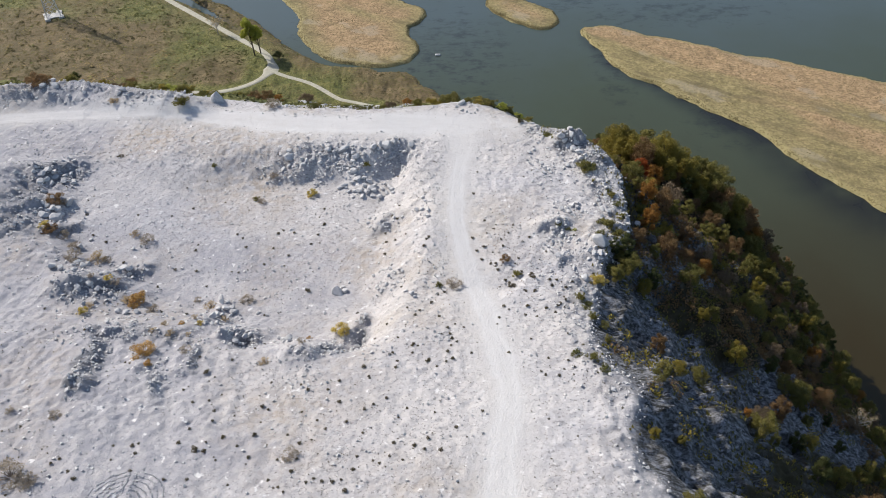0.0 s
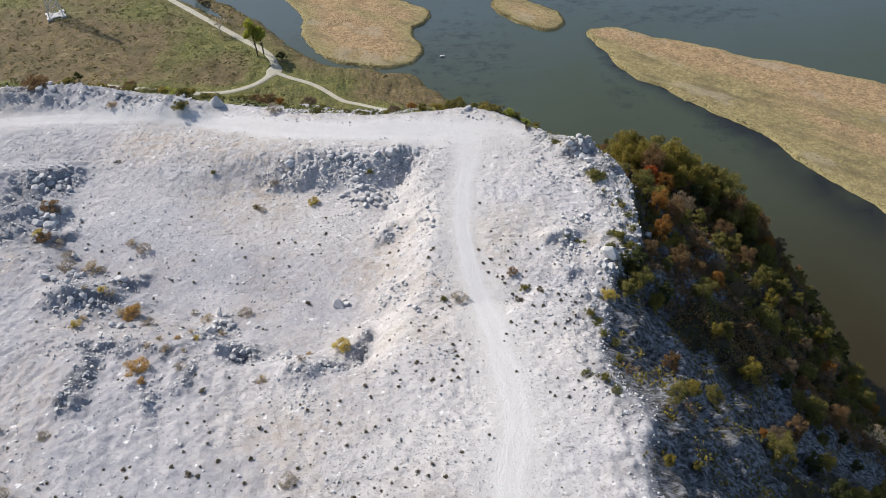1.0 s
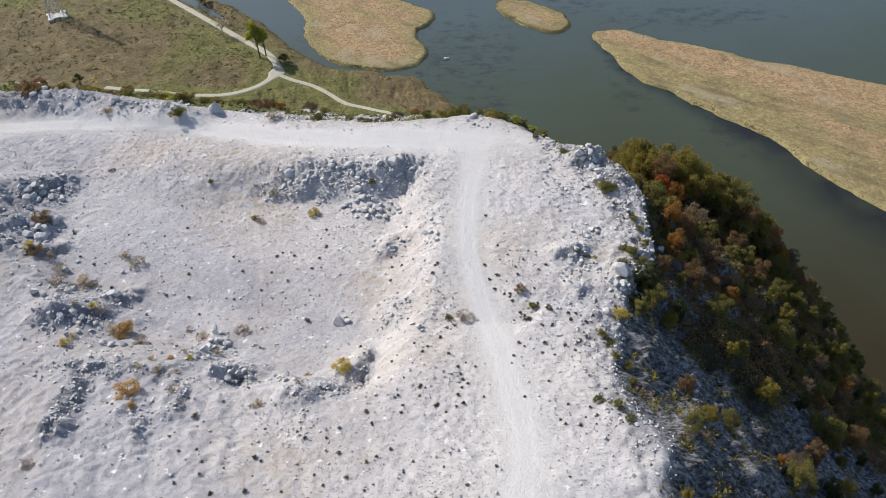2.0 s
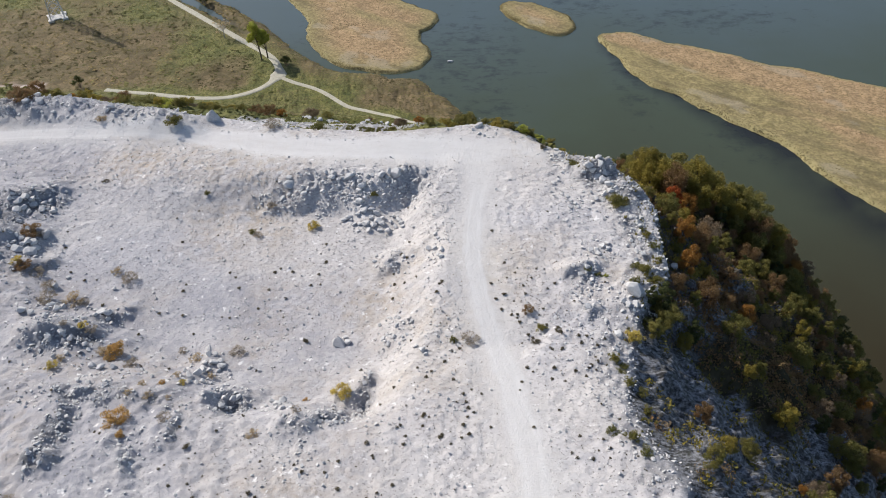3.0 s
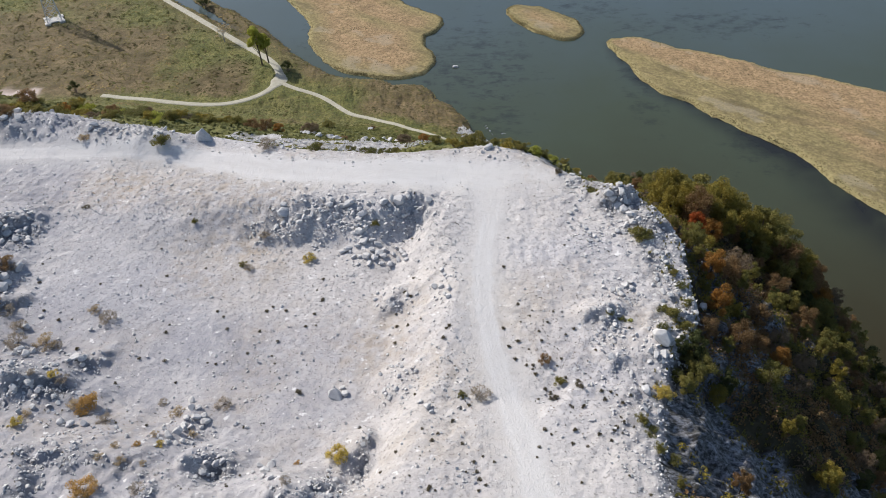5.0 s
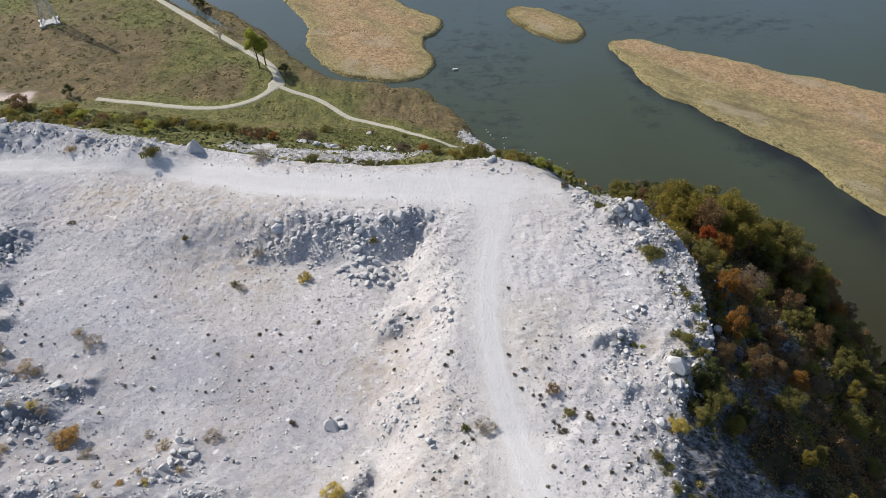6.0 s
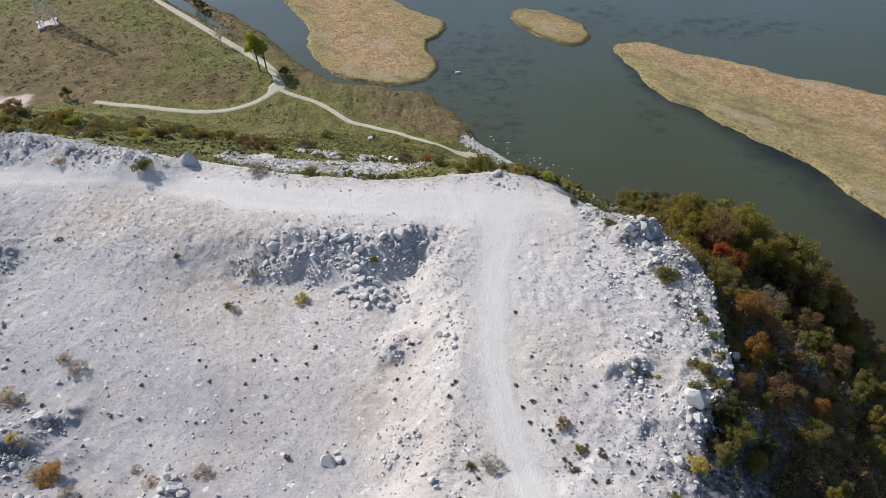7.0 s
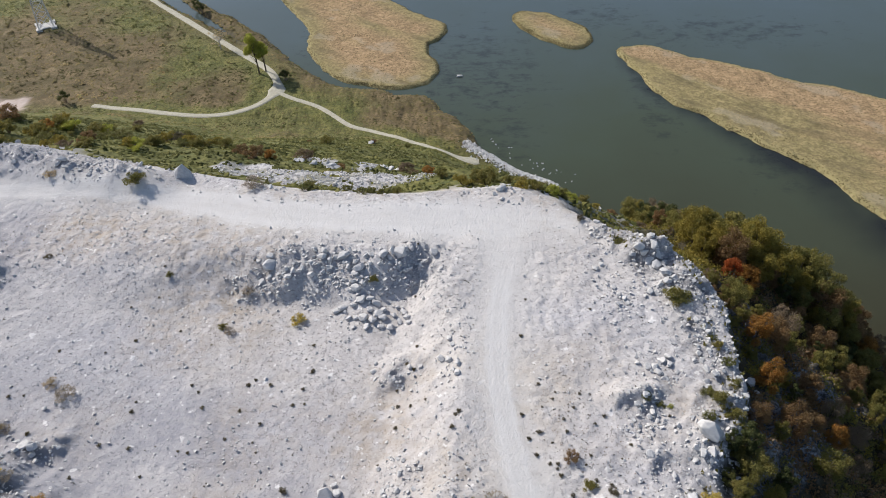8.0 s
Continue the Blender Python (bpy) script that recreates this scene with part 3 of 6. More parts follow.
def stone_paint(ob, x, y, rim, broken, worn):
    """Where the crushed stone is dusty, warm, cool, earthy or bare grey rock."""
    attribute(ob, "dust", np.exp(-((worn / 3.2) ** 2)) * step(0, 2, rim) + 0.8 * np.exp(-((x / 12) ** 2 + ((y - 94) / 4.0) ** 2)))
    attribute(ob, "warm", np.clip(step(-42, 4, x + 9 * fbm(x, y, 16, 3, 251)) * (0.45 + 0.9 * fbm(x, y, 8, 3, 253)), 0, 1))
    attribute(ob, "cool", np.clip(step(6, -42, x + 10 * fbm(x, y, 14, 3, 255)) * (1.0 + 0.9 * fbm(x, y, 9, 4, 257)) * np.clip(0.25 + step(80, 64, y) + step(-47, -56, x), 0, 1), 0, 1))
    ledge = np.zeros_like(x)
    for ox, oy, r in OUTCROPS:
        ledge = np.maximum(ledge, np.exp(-(((x - ox) ** 2 + (y - oy) ** 2) / (r * r)) ** 1.5))
    attribute(ob, "ledge", np.clip(ledge + 0.8 * step(2.6, 0.2, rim + 3.0 * fbm(x, y, 4, 3, 259)) * step(12, 16, x) + 0.25 * broken, 0, 1))
    attribute(ob, "earth", np.clip(0.08 + 0.9 * fbm(x, y, 14, 3, 241) + 0.4 * np.exp(-(((x + 34) / 8) ** 2 + ((y - 60) / 3.5) ** 2)), 0, 1))


stone_paint(ground, gx, gy, rim, broken, worn)
attribute(ground, "mud", step(0.9, 0.1, gz))

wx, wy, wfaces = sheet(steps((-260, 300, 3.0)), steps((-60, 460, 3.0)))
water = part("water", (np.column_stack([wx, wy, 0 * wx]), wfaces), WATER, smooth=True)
tagged(water, "murky green-brown slow river with dark weed beds", "river", kind="structure")

track = strip("dirt_track", TRACK, lambda x, y: 3.9 - 0.8 * step(50, 64, y) + 3.6 * step(84, 92, y), GROUND, 0.02, 5, taper=True)
tagged(track, "pale dusty vehicle track along the quarry top", "track", kind="structure")
track_west = strip("dirt_track", TRACK_WEST, lambda x, y: 3.6 + 5.6 * step(-42, -26, x), GROUND, 0.026, 9, taper=True)
tagged(track_west, "pale dusty vehicle track beside the rocky berm", "track", kind="structure")
path_north = strip("footpath", PATH_NORTH, lambda x, y: 2.9 + 3.6 * np.exp(-((x + 67.6) ** 2 + (y - 274.5) ** 2) / 12), PATH_GRAVEL, 0.25, 3, ragged=0.08)
tagged(path_north, "light gravel footpath curving through the meadow", "path", kind="structure")
path_river = strip("footpath", PATH_RIVER, lambda x, y: 2.0 + 3.0 * np.exp(-((x - 3.5) ** 2 + (y - 225.5) ** 2) / 10), PATH_GRAVEL, 0.22, 7, ragged=0.10)
tagged(path_river, "narrow light gravel footpath towards the river bank", "path", kind="structure")

ISLES = {
    "west": [(-110, 420), (-92, 385), (-79.8, 360.6), (-72.4, 346.8), (-63.1, 330.5), (-60.6, 312), (-56.2, 299.7), (-48, 288), (-41, 282.4), (-32, 279), (-23.5, 277), (-13.3, 280),
             (-8.3, 288.4), (-8.8, 296.6), (-11.8, 303.3), (-12, 312.2), (-7.8, 316), (-4.8, 323), (-6.7, 332), (-16.7, 340.3), (-27, 352.6), (-38, 365), (-60, 395)],
    "middle": [(24.5, 334), (26.5, 338.5), (30.4, 340.5), (40, 337.7), (48.6, 329), (53.8, 323), (55.4, 314.8), (51.7, 308), (45.8, 306.3), (38.5, 312), (31, 320), (26.9, 327)],
    "east": [(64.4, 301), (65.9, 305), (75.3, 306.3), (87, 298.5), (98.6, 292.4), (113.4, 284), (123.3, 276), (134, 271.4), (144, 265.7), (160, 256), (190, 235), (225, 190), (215, 120), (190, 80),
             (165, 120), (148, 158), (137, 174), (128.8, 186.6), (119, 205), (112.8, 221), (105.3, 229), (96.5, 240), (89, 249), (85.7, 255), (79, 260), (75.3, 266), (71, 275.3), (70.5, 282.6), (66.9, 291.6)],
}


def isle_tan(x, y, d, along, seed):
    """How tan the reeds are: in streaks; on the long eastern island along its northern side."""
    tan = step(2, 13, d) * step(-0.3, 0.3, along + 0.2)
    if seed == 380:
        side = (60 - np.degrees(np.arctan2(306 - y, x - 58))) / 34
        tan = step(0.22, 0.52, side + 0.45 * along) * step(1.0, 4, d)
    return np.clip(tan, 0, 1)


def isle_height(x, y, line, seed):
    """The height of an island's reed bed, and the distance inside its edge."""
    d = inside(x + 1.1 * fbm(x, y, 5, 3, seed), y + 1.1 * fbm(x, y, 5, 3, seed + 9), line) + 1.1
    z = 1.7 * step(-0.9, 1.6, d) - 0.9 + step(0.5, 2.5, d) * (0.3 * fbm(x, y, 7, 3, seed + 3) + 0.22 * fbm(x + 0.4 * y, y - 0.3 * x, 2.2, 2, seed + 5) + 0.25)
    return z, d


def make_isle(outline, seed):
    line = curve(outline, 4, True)
    (ax, ay), (bx, by) = line.min(0) - 4, line.max(0) + 4
    x, y, f = sheet(np.arange(ax, min(bx, 172), 0.85), np.arange(ay, min(by, 392), 0.85))
    z, d = isle_height(x, y, line, seed)
    keep = (d[f] > -2.2).any(1)
    used = np.unique(f[keep])
    order = np.full(len(x), -1)
    order[used] = np.arange(len(used))
    ob = part("reed_island", (np.column_stack([x, y, z])[used], order[f[keep]]), ISLE, smooth=True)
    along = fbm((x * 0.75 - y * 0.66) * 0.28, x * 0.66 + y * 0.75, 15, 4, seed + 21)
    attribute(ob, "tan", isle_tan(x, y, d, along, seed)[used])
    attribute(ob, "edge", (step(3.2, 1.0, d))[used])
    attribute(ob, "pale", (step(0.33, 0.5, fbm((x * 0.75 - y * 0.66) * 0.5, x * 0.66 + y * 0.75, 7, 3, seed + 31)) * step(1.5, 4, d))[used])
    return tagged(ob, "low river island covered in tan and olive reeds", "island", kind="structure")


def make_isle_material():
    n = Nodes("reed_bed")
    green = n.mix(n.range(n.noise(0.5, 7, 0.75), 0.38, 0.62), (0.235, 0.195, 0.088), (0.39, 0.315, 0.155))
    tan = n.mix(n.range(n.noise(0.4, 7, 0.75), 0.38, 0.62), (0.28, 0.19, 0.105), (0.50, 0.345, 0.195))
    c = n.mix(n.attr("tan"), green, tan)
    mp = n.add("ShaderNodeMapping")
    n.put(mp.inputs["Vector"], n.place)
    mp.inputs["Rotation"].default_value = (0, 0, radians(40))
    streak = n.range(n.noise(0.16, 6, 0.65, mp.outputs[0], (0.35, 1.2, 1)), 0.49, 0.62)
    fur = n.range(n.noise(0.9, 3, 0.6), 0.46, 0.60)
    c = n.mix(n.math("MULTIPLY", fur, 0.45), c, (0.13, 0.105, 0.052))
    c = n.mix(n.math("MULTIPLY", n.math("MULTIPLY", streak, n.range(n.attr("tan"), 0.2, 0.9, 0.6, 0.15)), 1.0), c, (0.115, 0.092, 0.052))
    c = n.mix(n.attr("edge"), c, n.mix(n.noise(0.7, 4), (0.26, 0.225, 0.10), (0.46, 0.39, 0.20)))
    c = n.mix(n.math("MULTIPLY", n.attr("pale"), 0.4), c, (0.38, 0.33, 0.25))
    return n.done(c, n.bump(n.noise(1.4, 7, 0.8), 0.7, 0.9))


ISLE = make_isle_material()
for seed, outline in enumerate(ISLES.values()):
    make_isle(outline, 300 + 40 * seed)

# dark weed beds lie in the shallows near the islands and the bank
weed = np.zeros_like(wx)
for cx, cy, rx, ry in [(8, 290, 30, 45), (70, 262, 10, 30), (62, 335, 22, 14), (110, 318, 50, 16), (-55, 320, 12, 30), (100, 225, 14, 18), (15, 245, 14, 20)]:
    weed = np.maximum(weed, np.exp(-((wx - cx) / rx) ** 2 - ((wy - cy) / ry) ** 2))
attribute(water, "weed", np.clip(1.3 * weed, 0, 1))
# a darker band of water along the eastern island's southern side
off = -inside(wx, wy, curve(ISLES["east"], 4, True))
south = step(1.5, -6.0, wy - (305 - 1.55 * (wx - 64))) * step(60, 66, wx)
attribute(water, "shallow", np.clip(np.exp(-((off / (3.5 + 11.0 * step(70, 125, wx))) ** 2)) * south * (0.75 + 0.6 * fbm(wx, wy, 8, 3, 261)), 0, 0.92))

# ---- kinds of things ----
def tube(points, radii, sides=6):
    """A tapered round limb through the points."""
    p = np.array(points, float)
    ring = []
    for i, c in enumerate(p):
        way = p[min(i + 1, len(p) - 1)] - p[max(i - 1, 0)]
        way /= np.linalg.norm(way) + 1e-9
        a = np.cross(way, (0.31, 0.87, 0.2))
        a /= np.linalg.norm(a)
        b = np.cross(way, a)
        t = np.linspace(0, 2 * np.pi, sides, endpoint=False)
        ring.append(c + radii[i] * (np.cos(t)[:, None] * a + np.sin(t)[:, None] * b))
    k = np.arange(sides)
    f = [np.stack([i * sides + k, i * sides + (k + 1) % sides, (i + 1) * sides + (k + 1) % sides, (i + 1) * sides + k], 1) for i in range(len(p) - 1)]
    return np.concatenate(ring), np.concatenate(f)


def joined(meshes):
    """Several (points, faces) in one."""
    points, faces, n = [], [], 0
    for p, f in meshes:
        points.append(p)
        faces.append(np.asarray(f) + n)
        n += len(p)
    return np.concatenate(points), np.concatenate(faces)


def leaves(rng, centres, radii, count, size):
    """Small leaf sprays gathered in clumps."""
    centres, radii = np.array(centres, float), np.array(radii, float)
    pick = rng.choice(len(centres), count, p=radii**2 / (radii**2).sum())
    way = rng.normal(size=(count, 3))
    way /= np.linalg.norm(way, axis=1)[:, None]
    c = centres[pick] + way * (radii[pick] * rng.uniform(0.45, 1.05, count))[:, None] * (1, 1, 0.8)
    n = way + rng.normal(scale=0.7, size=(count, 3))
    n /= np.linalg.norm(n, axis=1)[:, None]
    a = np.cross(n, rng.normal(size=(count, 3)))
    a /= np.linalg.norm(a, axis=1)[:, None]
    b = np.cross(n, a)
    s = (size * rng.uniform(0.55, 1.3, count))[:, None]
    p = np.stack([c - a * s, c + b * s * 0.6 + n * s * 0.2, c + a * s, c - b * s * 0.6], 1).reshape(-1, 3)
    return p, np.arange(4 * count).reshape(-1, 4)


def tree_form(kind, seed, label, clumps=16, count=900, tall=6.0, wide=2.2, bark=None, low=0.30):
    """One tree six metres tall: trunk with limbs, and a crown of leaf clumps."""
    rng = np.random.default_rng(seed)
    tree = tagged(new("tree"), label, "tree")
    lean = rng.uniform(-0.5, 0.5, 2)
    stem = [np.array([lean[0] * t * t, lean[1] * t * t, tall * 0.78 * t - 0.6 * (t == 0)]) for t in np.linspace(0, 1, 6)]
    wood = [tube(stem, np.linspace(0.16, 0.05, 6))]
    centres, radii = [], []
    for k in range(clumps):
        up = low + (1 - low) * (k + rng.uniform()) / clumps
        span = wide * math.sqrt(max(0.05, 1 - ((up - 0.55) / 0.55) ** 2)) * rng.uniform(0.45, 0.85)
        turn = k * 2.4 + rng.uniform(-0.5, 0.5)
        c = np.array([span * math.cos(turn) + lean[0] * up, span * math.sin(turn) + lean[1] * up, tall * up])
        base = stem[min(4, max(1, int(up * 4)))]
        wood.append(tube([base, (base + c) / 2 + (0, 0, -0.12), c], [0.055, 0.035, 0.015], 4))
        centres.append(c)
        radii.append(wide * rng.uniform(0.26, 0.46))
    part("trunk", joined(wood), bark or BARK, tree)
    part("crown", leaves(rng, centres, radii, 4 * count, 0.12), LEAF[kind], tree)
    return tree


def bare_tree_form(seed, label):
    """A pale, almost leafless tree with forked branches."""
    rng = np.random.default_rng(seed)
    tree = tagged(new("tree"), label, "tree")
    wood, ends = [tube([(0, 0, -0.5), (0.1, 0, 1.5), (0.0, 0.1, 3.0)], [0.17, 0.13, 0.10])], []
    for k in range(9):
        turn, up = k * 2.4, rng.uniform(1.0, 3.0)
        mid = np.array([0.8 * math.cos(turn), 0.8 * math.sin(turn), up + 1.0])
        wood.append(tube([(0, 0, up), mid, mid * (1.8, 1.8, 1) + (0, 0, 1.2)], [0.08, 0.055, 0.02], 4))
        for j in range(4):
            end = mid + rng.normal(scale=0.7, size=3) + (0.5 * math.cos(turn), 0.5 * math.sin(turn), 1.0)
            wood.append(tube([mid, (mid + end) / 2 + rng.normal(scale=0.1, size=3), end], [0.04, 0.025, 0.01], 4))
            ends.append(end)
    part("trunk", joined(wood), BARK_PALE, tree)
    part("crown", leaves(rng, ends, np.full(len(ends), 0.45), 420, 0.15), LEAF["straw"], tree)
    return tree


def shrub_form(kind, seed, label, count=420, tall=0.8):
    """One shrub two metres wide: a fan of stems and a ragged dome of leaves."""
    rng = np.random.default_rng(seed)
    shrub = tagged(new("shrub"), label, "shrub")
    wood, ends, radii = [], [], []
    for k in range(14):
        turn, out = k * 2.4, rng.uniform(0.15, 0.85)
        end = np.array([out * math.cos(turn), out * math.sin(turn), tall * rng.uniform(0.5, 1.15) * (1.15 - 0.5 * out)])
        wood.append(tube([(0, 0, -0.15), end * (0.4, 0.4, 0.55), end], [0.03, 0.02, 0.008], 4))
        ends.append(end)
        radii.append(rng.uniform(0.2, 0.36))
    part("stem", joined(wood), TWIG, shrub)
    part("foliage", leaves(rng, ends, radii, 4 * count, 0.055), LEAF[kind], shrub)
    return shrub


def rock_mesh(rng, points=16, flat=0.75):
    """An angular block of stone, about one metre across."""
    v = rng.normal(size=(points, 3))
    v /= np.linalg.norm(v, axis=1)[:, None]
    v = np.sign(v) * np.abs(v) ** 0.74 * (0.54, 0.46, 0.5 * flat) * rng.uniform(0.9, 1.08, (points, 1))
    bm = bmesh.new()
    for p in v:
        bm.verts.new(p)
    bmesh.ops.convex_hull(bm, input=bm.verts)
    for loose in [q for q in bm.verts if not q.link_faces]:
        bm.verts.remove(loose)
    if points > 12:
        bmesh.ops.dissolve_limit(bm, angle_limit=0.12, verts=bm.verts[:], edges=bm.edges[:])
        bmesh.ops.bevel(bm, geom=bm.edges[:], offset=0.022, segments=1, affect="EDGES")
    bmesh.ops.triangulate(bm, faces=bm.faces)
    return bm


def turned(rng, count):
    """Random turns about the upright, with some tilt, as matrices."""
    out = []
    for t, a, b in zip(rng.uniform(0, 6.283, count), rng.normal(0, 0.35, count), rng.normal(0, 0.35, count)):
        out.append(np.array(Euler((a, b, t)).to_matrix()))
    return np.array(out)


def scatter_stones(name, label, xs, ys, sizes, material, rng, sink=0.1, z=None):
    """Many small stones in one object, lying on the land."""
    shapes = []
    for _ in range(6):
        bm = rock_mesh(rng, 9, 0.6)
        bm.verts.index_update()
        shapes.append((np.array([v.co[:] for v in bm.verts]), np.array([[v.index for v in f.verts] for f in bm.faces])))
        bm.free()
    z = height(xs, ys) if z is None else z
    turns = turned(rng, len(xs))
    kinds = rng.integers(0, 6, len(xs))
    meshes = []
    for k, (v, f) in enumerate(shapes):
        at = np.nonzero(kinds == k)[0]
        if not len(at):
            continue
        p = np.einsum("nij,vj->nvi", turns[at], v) * sizes[at][:, None, None]
        p += np.column_stack([xs[at], ys[at], z[at] + sizes[at] * (0.33 - sink)])[:, None]
        meshes.append((p.reshape(-1, 3), (f[None] + (np.arange(len(at)) * len(v))[:, None, None]).reshape(-1, 3)))
    ob = part(name, joined(meshes), material)
    return tagged(ob, label, "stones", kind="stuff")


def scatter_tufts(name, label, xs, ys, tall, wide, material, rng, z=None, blades=4):
    """Many grass tufts in one object: a few leaning blades each."""
    n = len(xs)
    z = height(xs, ys) if z is None else z
    turn = rng.uniform(0, 6.283, (n, 1)) + np.arange(blades) * 6.283 / blades + rng.normal(0, 0.4, (n, blades))
    lean = rng.uniform(0.15, 0.7, (n, blades)) * tall[:, None]
    base = np.column_stack([xs, ys, z - 0.05])[:, None]
    way = np.stack([np.cos(turn), np.sin(turn), 0 * turn], -1)
    side = np.stack([-np.sin(turn), np.cos(turn), 0 * turn], -1) * (wide[:, None, None] / 2)
    tip = base + way * lean[..., None] + np.array([0, 0, 1]) * (tall[:, None] * rng.uniform(0.7, 1.1, (n, blades)))[..., None]
    root = base + way * (0.12 * tall[:, None, None])
    p = np.stack([root - side, root + side, tip], 2).reshape(-1, 3)
    ob = part(name, (p, np.arange(len(p)).reshape(-1, 3)), material)
    return tagged(ob, label, "grass", kind="stuff")


def scatter_clumps(name, label, xs, ys, tall, wide, material, rng, z=None, sides=5):
    """Many low grass clumps in one object: ragged little cones."""
    n = len(xs)
    z = height(xs, ys) if z is None else z
    turn = rng.uniform(0, 6.283, (n, 1)) + np.arange(sides) * 6.283 / sides
    reach = wide[:, None] / 2 * rng.uniform(0.7, 1.3, (n, sides))
    foot = np.stack([xs[:, None] + reach * np.cos(turn), ys[:, None] + reach * np.sin(turn), (z - 0.12)[:, None] + 0 * turn], -1)
    lean = rng.normal(0, 0.25, (n, 2)) * wide[:, None]
    tip = np.column_stack([xs + lean[:, 0], ys + lean[:, 1], z + tall])[:, None]
    p = np.concatenate([foot, tip], 1).reshape(-1, 3)
    k = np.arange(sides)
    f = np.stack([k, (k + 1) % sides, np.full(sides, sides)], 1)
    ob = part(name, (p, (f[None] + (np.arange(n) * (sides + 1))[:, None, None]).reshape(-1, 3)), material)
    return tagged(ob, label, "grass", kind="stuff")


def planted(forms, placed, rng, sink=0.1, group="", flat=1.0):
    """Puts copies of the forms at (x, y, scale, kind) on the land; each form is used in its own place first."""
    used = set()
    xs, ys = np.array([p[0] for p in placed], float), np.array([p[1] for p in placed], float)
    zs = height(xs, ys)
    for (x, y, s, kind), z in zip(placed, zs):
        if z < 0.6:
            continue
        form = forms[kind][rng.integers(0, len(forms[kind]))]
        m = Matrix.LocRotScale((x, y, z - sink * s), Euler((0, 0, rng.uniform(0, 6.283))), Vector((s, s, flat * s * rng.uniform(0.85, 1.15))))
        if form.name not in used and form.matrix_basis.translation.length == 0:
            form.matrix_basis = m
            ob = form
        else:
            ob = copy_at(form, m)
        used.add(form.name)
        if group:
            ob["group"] = group
    for form in [f for several in forms.values() for f in several if f.name not in used]:
        for ob in [*form.children, form]:
            bpy.data.objects.remove(ob)

# ---- rocks and stones ----
rng = np.random.default_rng(7)
ROCK_FORMS = [part("boulder", rock_mesh(rng, int(rng.integers(18, 27)), rng.uniform(0.55, 0.85)), m) for m in (ROCK, ROCK_GREY) for _ in range(7)]
# Boulders one by one: x, y, size, grey or pale.
SINGLE = []
# on the western bank
SINGLE += [
    (-56.6, 86.5, 1.15, 0), (-56.1, 87.3, 1.16, 0), (-55.4, 87.4, 0.99, 0), (-56.0, 85.9, 1.15, 0), (-55.1, 86.9, 0.99, 0), (-56.3, 84.9, 1.14, 0), (-54.0, 87.4, 0.82, 0), (-53.2, 87.8, 0.74, 0),
    (-53.6, 85.8, 0.97, 0), (-55.2, 85.4, 0.81, 0), (-52.2, 85.7, 0.81, 0), (-53.8, 79.6, 0.77, 0), (-53.3, 79.4, 0.93, 0), (-52.3, 78.6, 1.07, 0), (-51.7, 78.7, 1.07, 0), (-51.4, 77.1, 1.81, 1),
    (-51.3, 78.3, 0.92, 0), (-52.9, 77.4, 1.22, 1), (-51.1, 80.8, 1.08, 1),
]
# round the south-western ledge
SINGLE += [
    (-46.9, 71.1, 0.71, 0), (-46.7, 71.8, 0.86, 0), (-46.0, 73.7, 0.58, 0), (-40.1, 72.1, 0.56, 0), (-39.3, 72.7, 0.49, 0), (-45.5, 68.2, 0.83, 0), (-44.5, 68.5, 0.83, 0), (-44.7, 67.5, 0.96, 0),
    (-45.5, 67.3, 0.69, 0), (-47.5, 66.3, 1.10, 0), (-46.4, 66.0, 0.81, 0), (-39.8, 67.7, 1.08, 0), (-39.0, 67.4, 0.94, 1), (-40.2, 67.0, 0.60, 0), (-39.0, 66.9, 0.60, 0), (-38.5, 66.4, 0.53, 0),
    (-37.2, 58.6, 0.86, 1), (-36.3, 58.4, 0.86, 1), (-35.0, 58.5, 0.73, 1), (-37.2, 55.7, 0.60, 0), (-36.0, 55.4, 0.59, 0), (-41.8, 62.9, 1.17, 1), (-42.7, 62.0, 0.91, 1), (-40.5, 61.9, 0.77, 1),
]
# in the south-western pile
SINGLE += [
    (-26.8, 62.5, 0.80, 0), (-26.2, 61.1, 0.79, 0), (-25.6, 60.1, 0.78, 0), (-26.4, 59.9, 0.66, 0), (-24.7, 59.8, 0.83, 0), (-25.0, 60.4, 0.60, 0), (-26.2, 58.5, 0.71, 0), (-26.4, 57.6, 0.87, 0),
    (-26.8, 57.0, 0.81, 0), (-26.7, 56.0, 0.63, 0), (-25.7, 56.6, 0.63, 0), (-24.9, 59.1, 0.47, 0), (-21.9, 59.6, 0.47, 0), (-20.7, 59.2, 0.47, 0), (-23.3, 56.5, 0.51, 0), (-30.4, 56.6, 0.58, 0),
    (-31.5, 57.7, 0.42, 0), (-32.0, 58.1, 0.48, 0), (-26.4, 59.1, 0.59, 0), (-26.0, 56.1, 0.51, 0), (-25.8, 58.9, 0.53, 0), (-25.7, 61.3, 0.54, 0),
]
